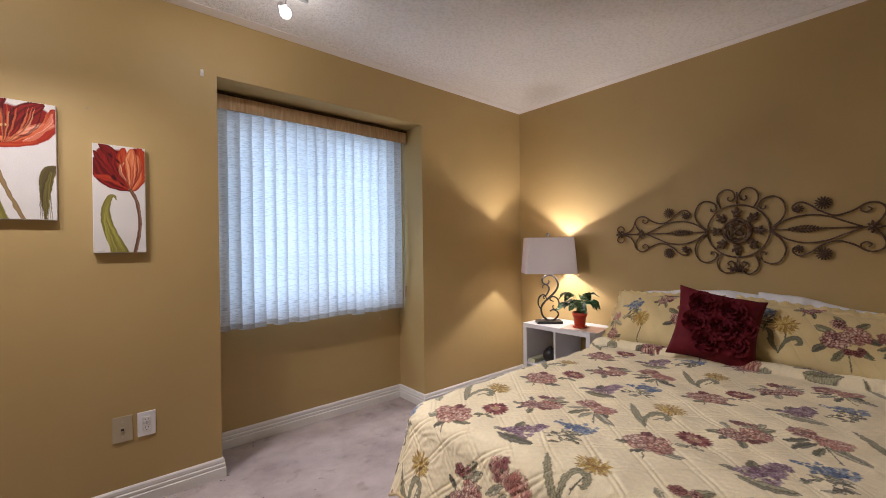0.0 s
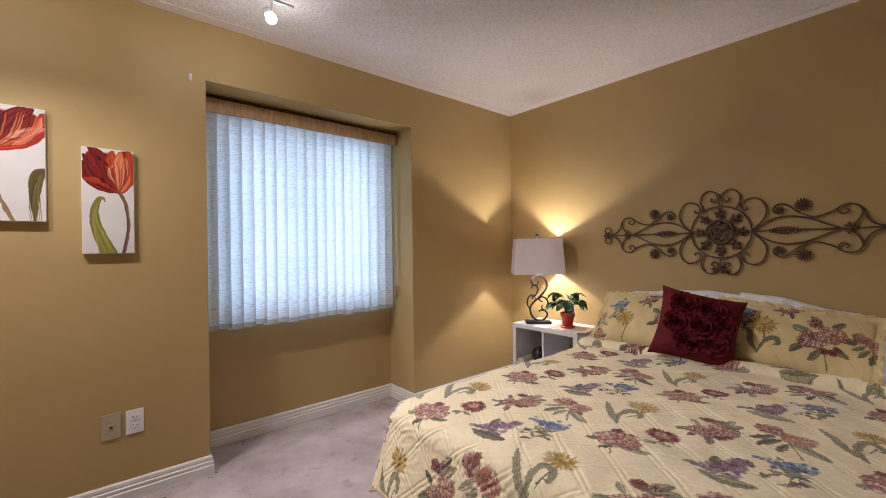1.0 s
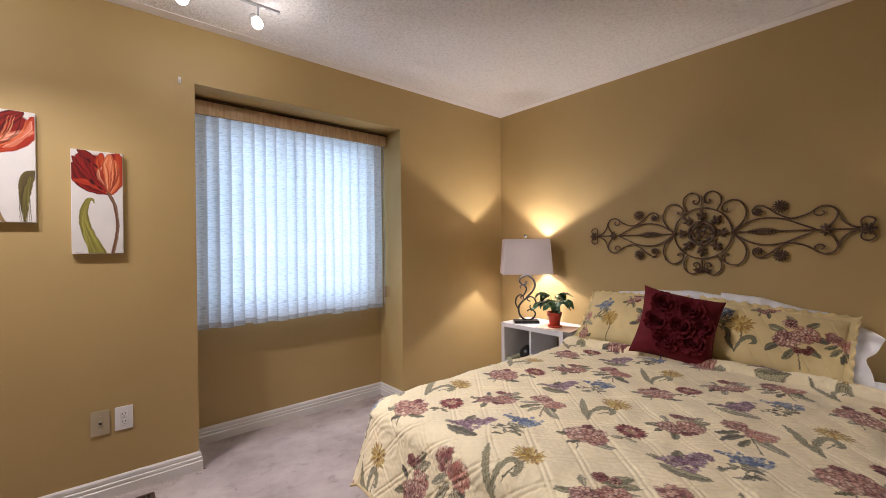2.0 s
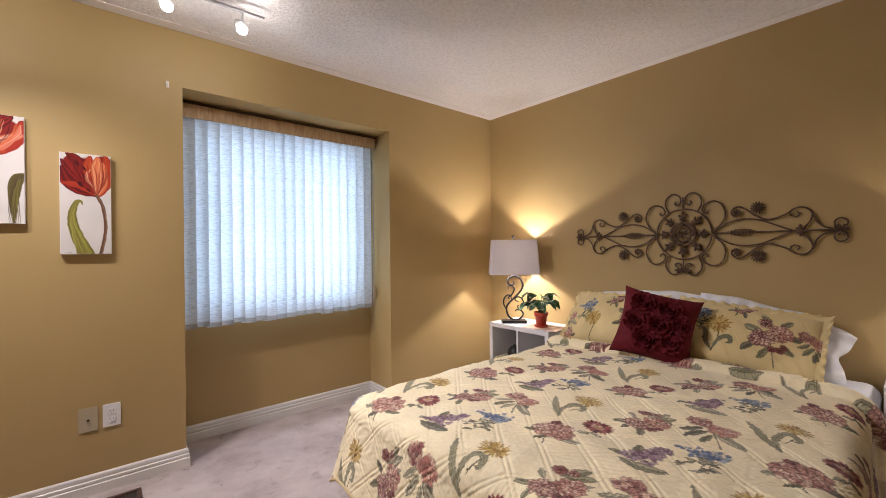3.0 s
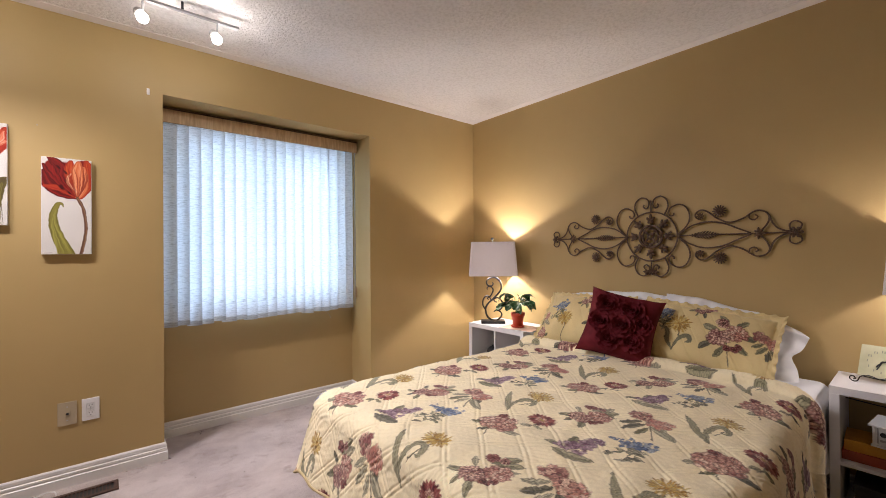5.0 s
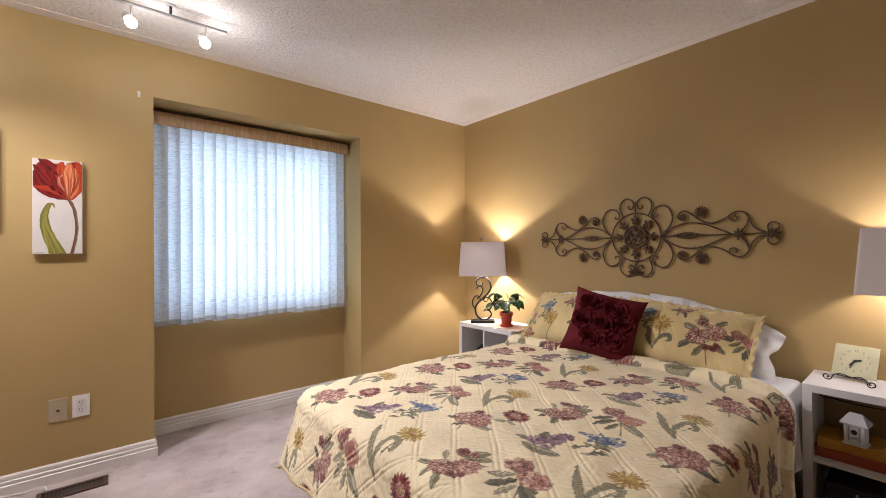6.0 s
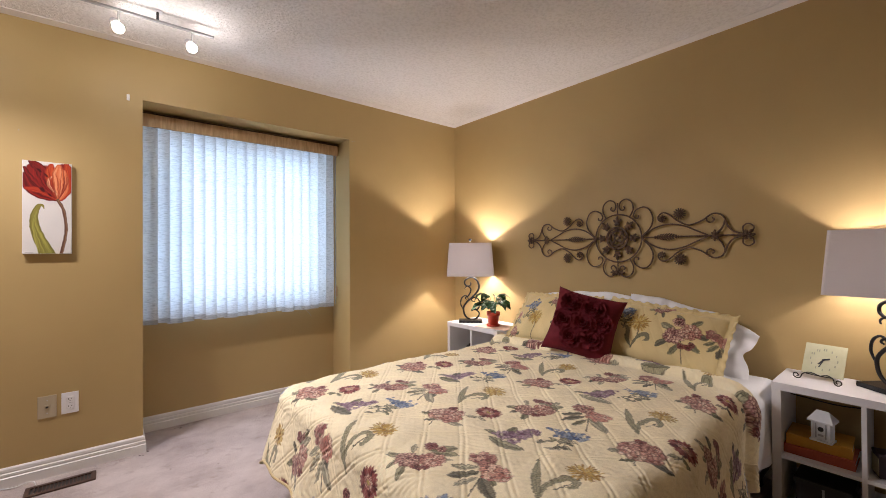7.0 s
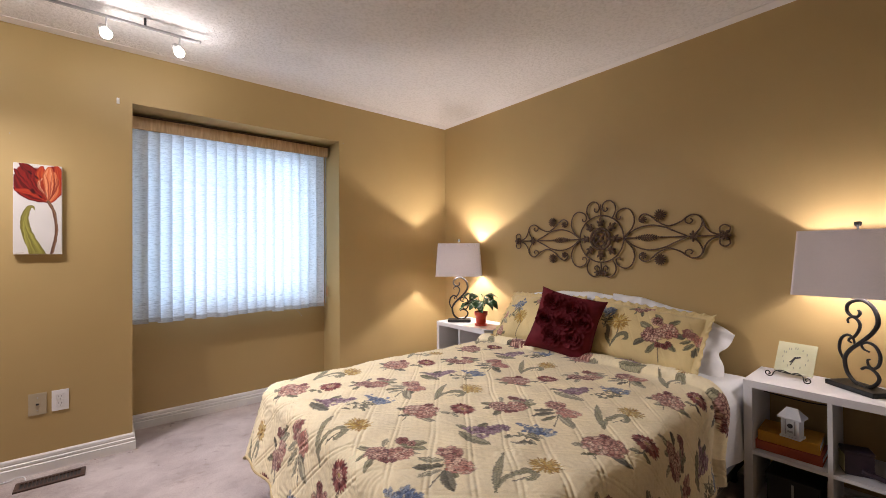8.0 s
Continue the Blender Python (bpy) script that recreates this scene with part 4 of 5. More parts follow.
def table_lamp(x, y, turn, shade_turn, label, z=SHELF):
    ob = empty("table_lamp", pose(x, y, z, 0, 0, turn), label, "lamp", "lamps on the nightstands")
    part("base", box(-0.10, 0.10, -0.055, 0.055, 0, 0.022, 0.004), M_BLACK, ob, "black rectangular base")
    for name, line in SCROLL.items():
        pts = [((u - 592) / 1000, 0, 0.022 + (641 - v) / 881) for u, v in line]
        thick = 0.0085 if name == "main" else 0.0062
        part("scroll", tube(pts, thick, 8, 6, 1.0, lambda t: 0.62 + 0.38 * math.sin(math.pi * t)), M_BLACK, ob, smooth=True)
    turn_m = pose(0, 0, 0, 0, 0, shade_turn)
    for name, bm, mat, lab in (
            ("stem", tube([(0.02, 0, 0.385), (0.015, 0, 0.41), (0, 0, 0.43), (0, 0, 0.45)], 0.006, 8), M_BLACK, ""),
            ("socket", lathe([(0.008, 0.44), (0.016, 0.45), (0.018, 0.49), (0.014, 0.50)], 16), M_STEEL, ""),
            ("harp", tube([(0, 0.016, 0.455), (0, 0.05, 0.52), (0, 0.052, 0.60), (0, 0.0, 0.693), (0, -0.052, 0.60), (0, -0.05, 0.52), (0, -0.016, 0.455)], 0.002, 6), M_STEEL, ""),
            ("shade", frustum_shade(0.402, 0.262, 0.360, 0.232, 0.405, 0.690), M_LINEN, "white linen rectangular shade"),
            ("finial", lathe([(0.004, 0.693), (0.004, 0.706), (0.010, 0.709), (0.013, 0.722), (0.011, 0.727), (0.003, 0.728)], 14), M_MATTE, "small dark finial")):
        bmesh.ops.transform(bm, matrix=turn_m, verts=bm.verts)
        part(name, bm, mat, ob, lab, smooth=name not in ("shade",))
    return ob


table_lamp(*LAMP_L, -43, 0, "black scrolled iron lamp with a white shade beside a plant")
table_lamp(*LAMP_R, -128, 34, "black scrolled iron lamp with a white shade beside a clock", SHELF_R)

# ---- plant ----
plant = empty("potted_plant", pose(2.675, 1.675, SHELF + 0.006), "small variegated green plant in a red pot", "plant")
part("saucer", lathe([(0.030, 0.0), (0.050, 0.002), (0.054, 0.014), (0.050, 0.016), (0.044, 0.008), (0.001, 0.007)]), M_TERRA, plant, smooth=True)
part("pot", lathe([(0.036, 0.009), (0.038, 0.011), (0.047, 0.085), (0.054, 0.086), (0.056, 0.115), (0.051, 0.116), (0.049, 0.098), (0.001, 0.096)]), M_TERRA, plant, "red glazed pot", smooth=True)
part("soil", lathe([(0.001, 0.100), (0.047, 0.100), (0.046, 0.103), (0.001, 0.106)], 20), M_SOIL, plant)
rp = random.Random(12)
for k in range(19):
    a = k * 2.4 + rp.uniform(-0.3, 0.3)
    far, rise = rp.uniform(0.035, 0.095), rp.uniform(0.075, 0.185)
    tip = Vector((far * math.cos(a), far * math.sin(a), 0.105 + rise))
    stalk = part("stem", tube([(0.008 * math.cos(a), 0.008 * math.sin(a), 0.10), (tip.x * 0.5, tip.y * 0.5, 0.105 + rise * 0.8), tuple(tip)], 0.0022, 6, 5), M_STEM, plant, smooth=True)
    L, W = rp.uniform(0.080, 0.110), rp.uniform(0.064, 0.084)
    g = np.zeros((11, 7, 3))
    for i in range(11):
        t = i / 10
        half = W / 2 * math.sin(math.pi * (0.06 + 0.94 * t) ** 0.72) ** 0.85
        for j in range(7):
            s = j / 3 - 1
            g[i, j] = (L * t, s * half, -0.034 * t * t * rp.uniform(0.97, 1.03) + 0.012 * abs(s) * math.sin(math.pi * t) + 0.003 * math.sin(t * 14) * abs(s))
    m = Matrix.Translation(tip) @ Matrix.Rotation(a + rp.uniform(-0.4, 0.4), 4, "Z") @ Matrix.Rotation(rp.uniform(-0.25, 0.55), 4, "Y") @ Matrix.Rotation(rp.uniform(-0.6, 0.6), 4, "X")
    R3 = np.array(m.to_3x3())
    sheet_mesh("leaf", g @ R3.T + np.array(m.translation), None, None, M_LEAF, plant)
mag = empty("magazine", pose(2.665, 1.645, SHELF, 0, 0, 8), "peach magazine lying under the potted plant", "magazine")
part("cover", box(-0.09, 0.115, -0.15, 0.14, 0.0038, 0.0058), M_PAPER, mag)
part("pages", box(-0.088, 0.113, -0.148, 0.138, 0.0, 0.0038), M_HOUSE, mag)

# black ball vase and book inside the shelf
ball = lathe([(0.018, 0.0), (0.040, 0.012), (0.058, 0.045), (0.061, 0.065), (0.054, 0.095), (0.034, 0.118), (0.016, 0.126), (0.016, 0.134), (0.011, 0.134), (0.010, 0.120)])
ob = tagged(finish("vase", ball, M_DARK, smooth=True), "round glossy black vase inside the cube shelf", "vase")
ob.location = (LX + 0.10, LY + 0.40, MIDZ + 0.016)
bk = empty("book", pose(LX + 0.06, LY + 0.45, MIDZ + 0.016), "cream book lying flat on the shelf", "book")
part("cover", box(-0.05, 0.12, 0.035, 0.095, 0, 0.030, 0.002), M_CREAM, bk)

# ---- clock on an easel ----
clock = empty("easel_clock", pose(2.795, -0.282, SHELF_R, 0, 0, -100), "square cream clock standing on a small iron easel", "clock")
lean = pose(0, 0, 0.022, -26, 0, 0)


def clock_part(name, bm, mat, label=""):
    bmesh.ops.transform(bm, matrix=lean, verts=bm.verts)
    return part(name, bm, mat, clock, label)


FW = 0.074
clock_part("face", box(-FW, FW, 0.0, 0.006, 0.0, 2 * FW, 0.001), M_CREAM, "cream glass dial")
M_GREYMARK = tones("grey_dial_ink", (0.24, 0.25, 0.19), (0.32, 0.33, 0.25), 20, 0.5)
for k in range(12):
    a = radians(30 * k)
    u, v = 0.048 * math.sin(a), FW + 0.048 * math.cos(a)
    for off in ((-0.004, 0.004) if k in (0, 10, 11) else (0.0,)):
        clock_part("hour_mark", box(u + off - 0.0018, u + off + 0.0018, -0.0012, -0.0002, v - 0.0052, v + 0.0052), M_GREYMARK)
for ang, ln, w in ((215, 0.030, 0.0030), (70, 0.022, 0.0035), (200, 0.040, 0.0018)):
    hand = box(-w, w, -0.0028, -0.0016, -0.006, ln)
    bmesh.ops.transform(hand, matrix=pose(0, 0, FW, 0, ang, 0), verts=hand.verts)
    clock_part("pointer", hand, M_DARK)
for s in (-1, 1):
    part("foot_scroll", tube([(s * 0.0, -0.012, 0.020), (s * 0.030, -0.030, 0.033), (s * 0.053, -0.042, 0.025), (s * 0.060, -0.050, 0.007), (s * 0.072, -0.054, 0.0026), (s * 0.084, -0.055, 0.010), (s * 0.083, -0.055, 0.022), (s * 0.072, -0.055, 0.025), (s * 0.066, -0.055, 0.015), (s * 0.073, -0.055, 0.011)], 0.0024, 7), M_BLACK, clock, smooth=True)
    part("back_leg", tube([(s * 0.030, 0.004, 0.026), (s * 0.034, 0.06, 0.040), (s * 0.034, 0.095, 0.003)], 0.002, 6), M_BLACK, clock, smooth=True)
part("cross_bar", tube([(-0.045, -0.03, 0.026), (0, -0.012, 0.020), (0.045, -0.03, 0.026)], 0.0024, 7), M_BLACK, clock, smooth=True)

# ---- books and little house in the shelf ----
CELL_Z = MIDZ + 0.016
for name, z, h, mat, lab, dx, tw in (("book", 0.0, 0.040, M_REDBOOK, "red cloth book lying flat under another", 0.0, 0), ("book", 0.040, 0.046, M_YELLOWBOOK, "thick ochre cloth book lying on a red one", 0.012, 2)):
    b = empty(name, pose(RX + 0.05 + dx, -0.285, CELL_Z + z, 0, 0, tw), lab, "book", "books in the shelf")
    hw = 0.118 if z == 0 else 0.108
    part("front_board", box(0, 0.17, -hw, hw, h - 0.004, h, 0.001), mat, b)
    part("back_board", box(0, 0.17, -hw, hw, 0, 0.004, 0.001), mat, b)
    part("spine", box(-0.004, 0.0, -hw, hw, 0, h, 0.001), mat, b)
    part("pages", box(0.001, 0.165, -hw + 0.004, hw - 0.004, 0.004, h - 0.004), M_HOUSE, b)
house = empty("house_ornament", pose(RX + 0.075, -0.300, CELL_Z + 0.086, 0, 0, -8), "small white wooden house ornament with an oval window", "ornament")
part("plinth", box(-0.036, 0.036, -0.048, 0.048, 0, 0.008, 0.002), M_HOUSE, house)
part("body", box(-0.030, 0.030, -0.042, 0.042, 0.008, 0.082, 0.001), M_HOUSE, house)
for s in (-1, 1):
    part("corner_post", box(-0.034, -0.028, s * 0.036 - 0.005, s * 0.036 + 0.005, 0.008, 0.082, 0.001), M_HOUSE, house)
    part("shutter", box(-0.0325, -0.0302, s * 0.021 - 0.003, s * 0.021 + 0.003, 0.016, 0.074), M_GREYPAINT, house)
roof = bmesh.new()
eave = [roof.verts.new(p) for p in ((-0.044, -0.056, 0.080), (-0.044, 0.056, 0.080), (0.044, 0.056, 0.080), (0.044, -0.056, 0.080))]
eave2 = [roof.verts.new((v.co.x, v.co.y, 0.086)) for v in eave]
ridge = [roof.verts.new((0, -0.026, 0.122)), roof.verts.new((0, 0.026, 0.122))]
roof.faces.new(eave[::-1])
for k in range(4):
    roof.faces.new((eave[k], eave[(k + 1) % 4], eave2[(k + 1) % 4], eave2[k]))
roof.faces.new((eave2[0], eave2[1], ridge[1], ridge[0]))
roof.faces.new((eave2[1], eave2[2], ridge[1]))
roof.faces.new((eave2[2], eave2[3], ridge[0], ridge[1]))
roof.faces.new((eave2[3], eave2[0], ridge[0]))
bmesh.ops.recalc_face_normals(roof, faces=roof.faces)
part("roof", roof, M_HOUSE, house)
oval = lathe([(0.001, 0), (0.011, 0), (0.011, 0.003), (0.001, 0.003)], 18)
bmesh.ops.transform(oval, matrix=Matrix.Translation((-0.030, 0, 0.052)) @ Matrix.Rotation(radians(-90), 4, "Y") @ Matrix.Diagonal((0.85, 1.15, 1, 1)), verts=oval.verts)
part("oval_window", oval, M_DARK, house, "black oval window")
part("sign", box(-0.032, -0.0302, -0.012, 0.012, 0.024, 0.032), M_GREYPAINT, house)

house.scale = (0.9, 0.78, 1.08)

cord = tube([(RX + 0.20, -0.16, 0.50), (RX + 0.24, -0.33, 0.478), (RX + 0.26, -0.44, 0.49), (RX + 0.29, -0.56, 0.53), (RX + 0.30, -0.60, 0.60)], 0.0028, 6)
tagged(finish("lamp_cord", cord, M_DARK, smooth=True), "black lamp cord running behind the shelf", "cord")
tin = empty("tin_box", pose(RX + 0.10, -0.500, CELL_Z, 0, 0, 20), "dark purple tin with a pale edge in the shelf", "tin")
part("body", box(-0.035, 0.035, -0.045, 0.045, 0, 0.088, 0.003), M_PURPLE, tin)
part("lid", box(-0.037, 0.037, -0.047, 0.047, 0.088, 0.10, 0.003), M_PURPLE, tin)
part("label_strip", box(-0.034, 0.034, 0.0455, 0.047, 0.01, 0.08), M_CREAM, tin)
fig = lathe([(0.045, 0), (0.045, 0.012), (0.020, 0.02), (0.016, 0.06), (0.03, 0.09), (0.034, 0.13), (0.018, 0.17), (0.026, 0.20), (0.010, 0.215)], 18)
ob = tagged(finish("candle_holder", fig, M_DARK, smooth=True), "tall black turned candle holder in the shelf", "candle holder")
ob.location = (RX + 0.14, -0.640, CELL_Z)
dish = tube([(RX + 0.05, -0.52, CELL_Z + 0.032), (RX + 0.045, -0.58, CELL_Z + 0.022), (RX + 0.04, -0.66, CELL_Z + 0.012)], 0.010, 10, 6)
tagged(finish("baton", dish, M_PURPLE, smooth=True), "dark polished rod lying on the shelf", "rod")
case = empty("storage_box", pose(RX + 0.05, -0.285, 0.034), "black storage box with a slanted lid", "box")
part("body", box(0, 0.20, -0.105, 0.075, 0, 0.11, 0.003), M_DARK, case)
part("lid", box(-0.004, 0.204, -0.112, 0.082, 0.11, 0.135, 0.003), M_DARK, case)
part("latch", box(-0.008, -0.004, -0.022, -0.014, 0.06, 0.115, 0.001), M_GREYPAINT, case, "grey latch")
bag = bmesh.new()
bmesh.ops.create_icosphere(bag, subdivisions=4, radius=0.08)
for v in bag.verts:
    n = noise.noise(v.co * 22) * 0.020 + noise.noise(v.co * 60) * 0.008
    v.co += v.co.normalized() * n
    v.co.z = max(v.co.z * 0.75 + 0.055, 0.0)
    v.co.y *= 1.35
ob = tagged(finish("plastic_bag", bag, M_BAG, smooth=True), "crumpled clear plastic bag in the lower shelf", "bag")
ob.location = (RX + 0.10, -0.565, 0.034)


# ---- wrought iron wall ornament ----
IRON_Y, IRON_Z, IRON_X = 0.742, 1.281, 2.911
iron = empty("wall_ornament", Matrix(((0, 0, -1, IRON_X), (-1, 0, 0, IRON_Y), (0, 1, 0, IRON_Z), (0, 0, 0, 1))), "long bronzed wrought iron scroll ornament on the wall", "wall decor")
# local x runs along the wall, y up, z into the room


def both(points, upward=True):
    for sx in (1, -1):
        for sy in ((1, -1) if upward else (1,)):
            yield [(sx * a, sy * b, 0) for a, b in points]


def scroll(points, r=0.0048, upward=True):
    for line in both(points, upward):
        part("scroll", tube(line, r, 7, 6), M_IRON, iron, smooth=True)


ring = [(0.16 * math.cos(radians(6 * k)), 0.16 * math.sin(radians(6 * k)), 0) for k in range(61)]
part("ring", tube(ring, 0.0050, 7, 1, soft=False), M_IRON, iron, smooth=True)
scroll([(0.082, 0.137), (0.105, 0.190), (0.096, 0.235), (0.060, 0.260), (0.022, 0.245), (0.012, 0.208), (0.030, 0.186), (0.048, 0.198), (0.042, 0.213)])
scroll([(0.160, 0.006), (0.212, 0.060), (0.230, 0.117), (0.210, 0.175), (0.170, 0.197), (0.126, 0.182), (0.108, 0.152), (0.118, 0.129), (0.137, 0.131), (0.139, 0.146)])
scroll([(0.162, 0.004), (0.235, 0.055), (0.315, 0.077), (0.400, 0.066), (0.470, 0.034), (0.535, 0.003)])
scroll([(0.286, 0.094), (0.266, 0.104), (0.261, 0.126), (0.280, 0.147), (0.306, 0.148), (0.340, 0.126), (0.373, 0.096), (0.434, 0.068), (0.501, 0.088), (0.545, 0.119), (0.575, 0.126), (0.605, 0.113), (0.618, 0.082), (0.602, 0.040), (0.574, 0.010)])
scroll([(0.528, 0.110), (0.530, 0.086), (0.550, 0.076), (0.567, 0.090), (0.556, 0.103)], 0.0042)
scroll([(0.617, 0.098), (0.634, 0.050), (0.664, 0.018), (0.712, 0.003)])
scroll([(0.706, 0.006), (0.702, 0.044), (0.725, 0.060), (0.750, 0.044), (0.744, 0.016)], 0.0042)
for s in (-1, 1):
    part("bar", tube([(s * 0.160, 0, 0), (s * 0.45, 0, 0), (s * 0.735, 0, 0)], 0.0046, 7, 6), M_IRON, iron, smooth=True)
part("bar", tube([(0, 0.16, 0), (0, 0.20, 0), (0, 0.238, 0)], 0.0045, 7, 3), M_IRON, iron, smooth=True)
part("bar", tube([(0, -0.16, 0), (0, -0.20, 0), (0, -0.238, 0)], 0.0045, 7, 3), M_IRON, iron, smooth=True)


def dome_into(bm, u, v, z, a, b, h, turn):
    made = bmesh.ops.create_icosphere(bm, subdivisions=1, radius=1)["verts"]
    bmesh.ops.transform(bm, matrix=Matrix.Translation((u, v, z)) @ Matrix.Rotation(turn, 4, "Z") @ Matrix.Diagonal((a, b, h, 1)), verts=made)


def iron_flower(u, v, r, petals, cup=0.008):
    bm = bmesh.new()
    for k in range(petals):
        a = 2 * math.pi * k / petals
        dome_into(bm, u + r * 0.66 * math.cos(a), v + r * 0.66 * math.sin(a), 0.006, r * 0.36, r * 1.9 / petals, cup * 0.5, a)
        dome_into(bm, u + r * 0.36 * math.cos(a + 0.2), v + r * 0.36 * math.sin(a + 0.2), 0.011, r * 0.22, r * 1.4 / petals, cup * 0.5, a)
    dome_into(bm, u, v, 0.014, r * 0.22, r * 0.22, cup * 0.8, 0)
    part("flower", bm, M_IRON, iron, smooth=True)


def fleur(u, v, r, turn, name="fleur"):
    bm = bmesh.new()
    dome_into(bm, u, v, 0.008, r * 0.28, r * 0.28, 0.008, 0)
    centre = part(name, bm, M_IRON, iron, smooth=True)
    for a, ln, w in ((0, 1.0, 0.22), (0.75, 0.75, 0.18), (-0.75, 0.75, 0.18), (1.9, 0.4, 0.2), (-1.9, 0.4, 0.2)):
        t = turn + a
        lobe = bmesh.new()
        dome_into(lobe, u + r * ln * 0.5 * math.cos(t), v + r * ln * 0.5 * math.sin(t), 0.006, r * ln * 0.52, r * w, 0.006, t)
        part("lobe", lobe, M_IRON, centre, smooth=True)


for sx in (1, -1):
    for sy in (1, -1):
        iron_flower(sx * 0.388, sy * 0.137, 0.038, 14)
        iron_flower(sx * 0.288, sy * 0.113, 0.024, 8)
    fleur(sx * 0.570, 0, 0.042, 0 if sx > 0 else math.pi)
    fleur(sx * 0.570, 0, 0.036, math.pi / 2, "fleur")
    fleur(sx * 0.570, 0, 0.036, -math.pi / 2, "fleur")
    iron_flower(sx * 0.728, 0, 0.032, 6, 0.012)
    leafy = bmesh.new()
    for k in range(10):
        t = k / 9
        w = 0.020 * math.sin(math.pi * (0.12 + 0.8 * t))
        for sy in (1, -1):
            dome_into(leafy, sx * (0.245 + 0.135 * t), sy * w * 0.55, 0.006, w * 0.95, 0.0055, 0.004, sx * sy * 0.75 if sx > 0 else math.pi - sy * 0.75)
    dome_into(leafy, sx * 0.395, 0, 0.005, 0.022, 0.006, 0.004, 0)
    part("leaf", leafy, M_IRON, iron, smooth=True)
for k in range(8):
    a = math.pi / 4 * k
    fleur(0.098 * math.cos(a), 0.098 * math.sin(a), 0.056, a)
fleur(-0.02, -0.232, 0.034, math.pi)
fleur(0.02, -0.232, 0.034, 0)
iron_flower(0, -0.232, 0.024, 6)
boss = bmesh.new()
for k in range(4):
    a = math.pi / 2 * k + math.pi / 4
    dome_into(boss, 0.034 * math.cos(a), 0.034 * math.sin(a), 0.010, 0.022, 0.009, 0.007, a)
    dome_into(boss, 0.058 * math.cos(a - 0.785), 0.058 * math.sin(a - 0.785), 0.010, 0.012, 0.016, 0.008, a - 0.785)
    tube_into(boss, [Vector((0.022 * math.cos(a - 0.785), 0.022 * math.sin(a - 0.785), 0.007)), Vector((0.022 * math.cos(a + 0.785), 0.022 * math.sin(a + 0.785), 0.007))], 0.006, 6)
    tube_into(boss, [Vector((0.072 * math.cos(a + 0.785 * t), 0.072 * math.sin(a + 0.785 * t), 0.006)) for t in (-1, -0.5, 0, 0.5, 1)], 0.009, 6)
    tube_into(boss, [Vector((0.050 * math.cos(a - 0.785), 0.050 * math.sin(a - 0.785), 0.007)), Vector((0.055 * math.cos(a), 0.055 * math.sin(a), 0.010)), Vector((0.050 * math.cos(a + 0.785), 0.050 * math.sin(a + 0.785), 0.007))], 0.007, 6)
part("boss", boss, M_IRON, iron, "pierced round centre boss", smooth=True)
for u, v in ((0.16, 0.0), (-0.16, 0.0), (0.57, 0.0), (-0.57, 0.0)):
    part("wall_pin", tube([(u, v, 0), (u, v, -0.009), (u, v, -0.017)], 0.003, 6, 2), M_IRON, iron)

# ---- tulip canvases ----


def canvas(x0, z0, w, h, deep, paint, seed, label):
    ob = empty("canvas_painting", pose(x0 + w / 2, WIN - deep, z0 + h / 2), label, "painting", "tulip canvases")
    part("stretcher", box(-w / 2, w / 2, 0.001, deep, -h / 2, h / 2, 0.002), M_SHEET, ob, "white canvas edge")
    pr = Print(-w / 2 + 0.0015, w / 2 - 0.0015, -h / 2 + 0.0015, h / 2 - 0.0015, 0.0011, (0.70, 0.68, 0.65))
    pr.rgb *= (1 + 0.02 * waves(pr.U, pr.V, 0.1, seed))[..., None]
    paint(pr, random.Random(seed))
    pr.waver(0.0010, 0.045, seed + 5)
    pr.rgb *= (1 + 0.015 * waves(pr.U, pr.V, 0.008, seed + 1))[..., None]
    P = np.stack([pr.U, np.zeros_like(pr.U), pr.V], -1)
    sheet_mesh("painted_face", P[:, ::-1], None, np.clip(pr.rgb[:, ::-1], 0, 1), M_CANVAS, ob)
    return ob


def petal(pr, rnd, pts, wide, dark, light, streaks=7):
    """A brushed petal: a body with darker rim and finer streaks along it."""
    body = lambda t: wide * math.sin(math.pi * (0.10 + 0.80 * t)) ** 0.7
    pr.stroke(pts, body, mixed(dark, light, 0.35), mixed(dark, (0, 0, 0), 0.35), 1.0, 0.12)
    for k in range(streaks):
        s = (k + 0.5) / streaks * 2 - 1
        moved = []
        for i, (u, v) in enumerate(pts):
            j = min(i + 1, len(pts) - 1)
            du, dv = pts[j][0] - pts[max(j - 1, 0)][0], pts[j][1] - pts[max(j - 1, 0)][1]
            q = math.hypot(du, dv) or 1
            t = i / (len(pts) - 1)
            moved.append((u - dv / q * s * body(t) * 0.72, v + du / q * s * body(t) * 0.72))
        pr.stroke(moved, spear(wide * 0.11), mixed(dark, light, rnd.random()), None, 0.75, 0.6)


CRIMSON, DEEP, ORANGE, PEACH = (0.33, 0.018, 0.012), (0.075, 0.006, 0.006), (0.60, 0.10, 0.025), (0.80, 0.36, 0.18)
OLIVE, MOSS = (0.25, 0.225, 0.05), (0.13, 0.11, 0.025)


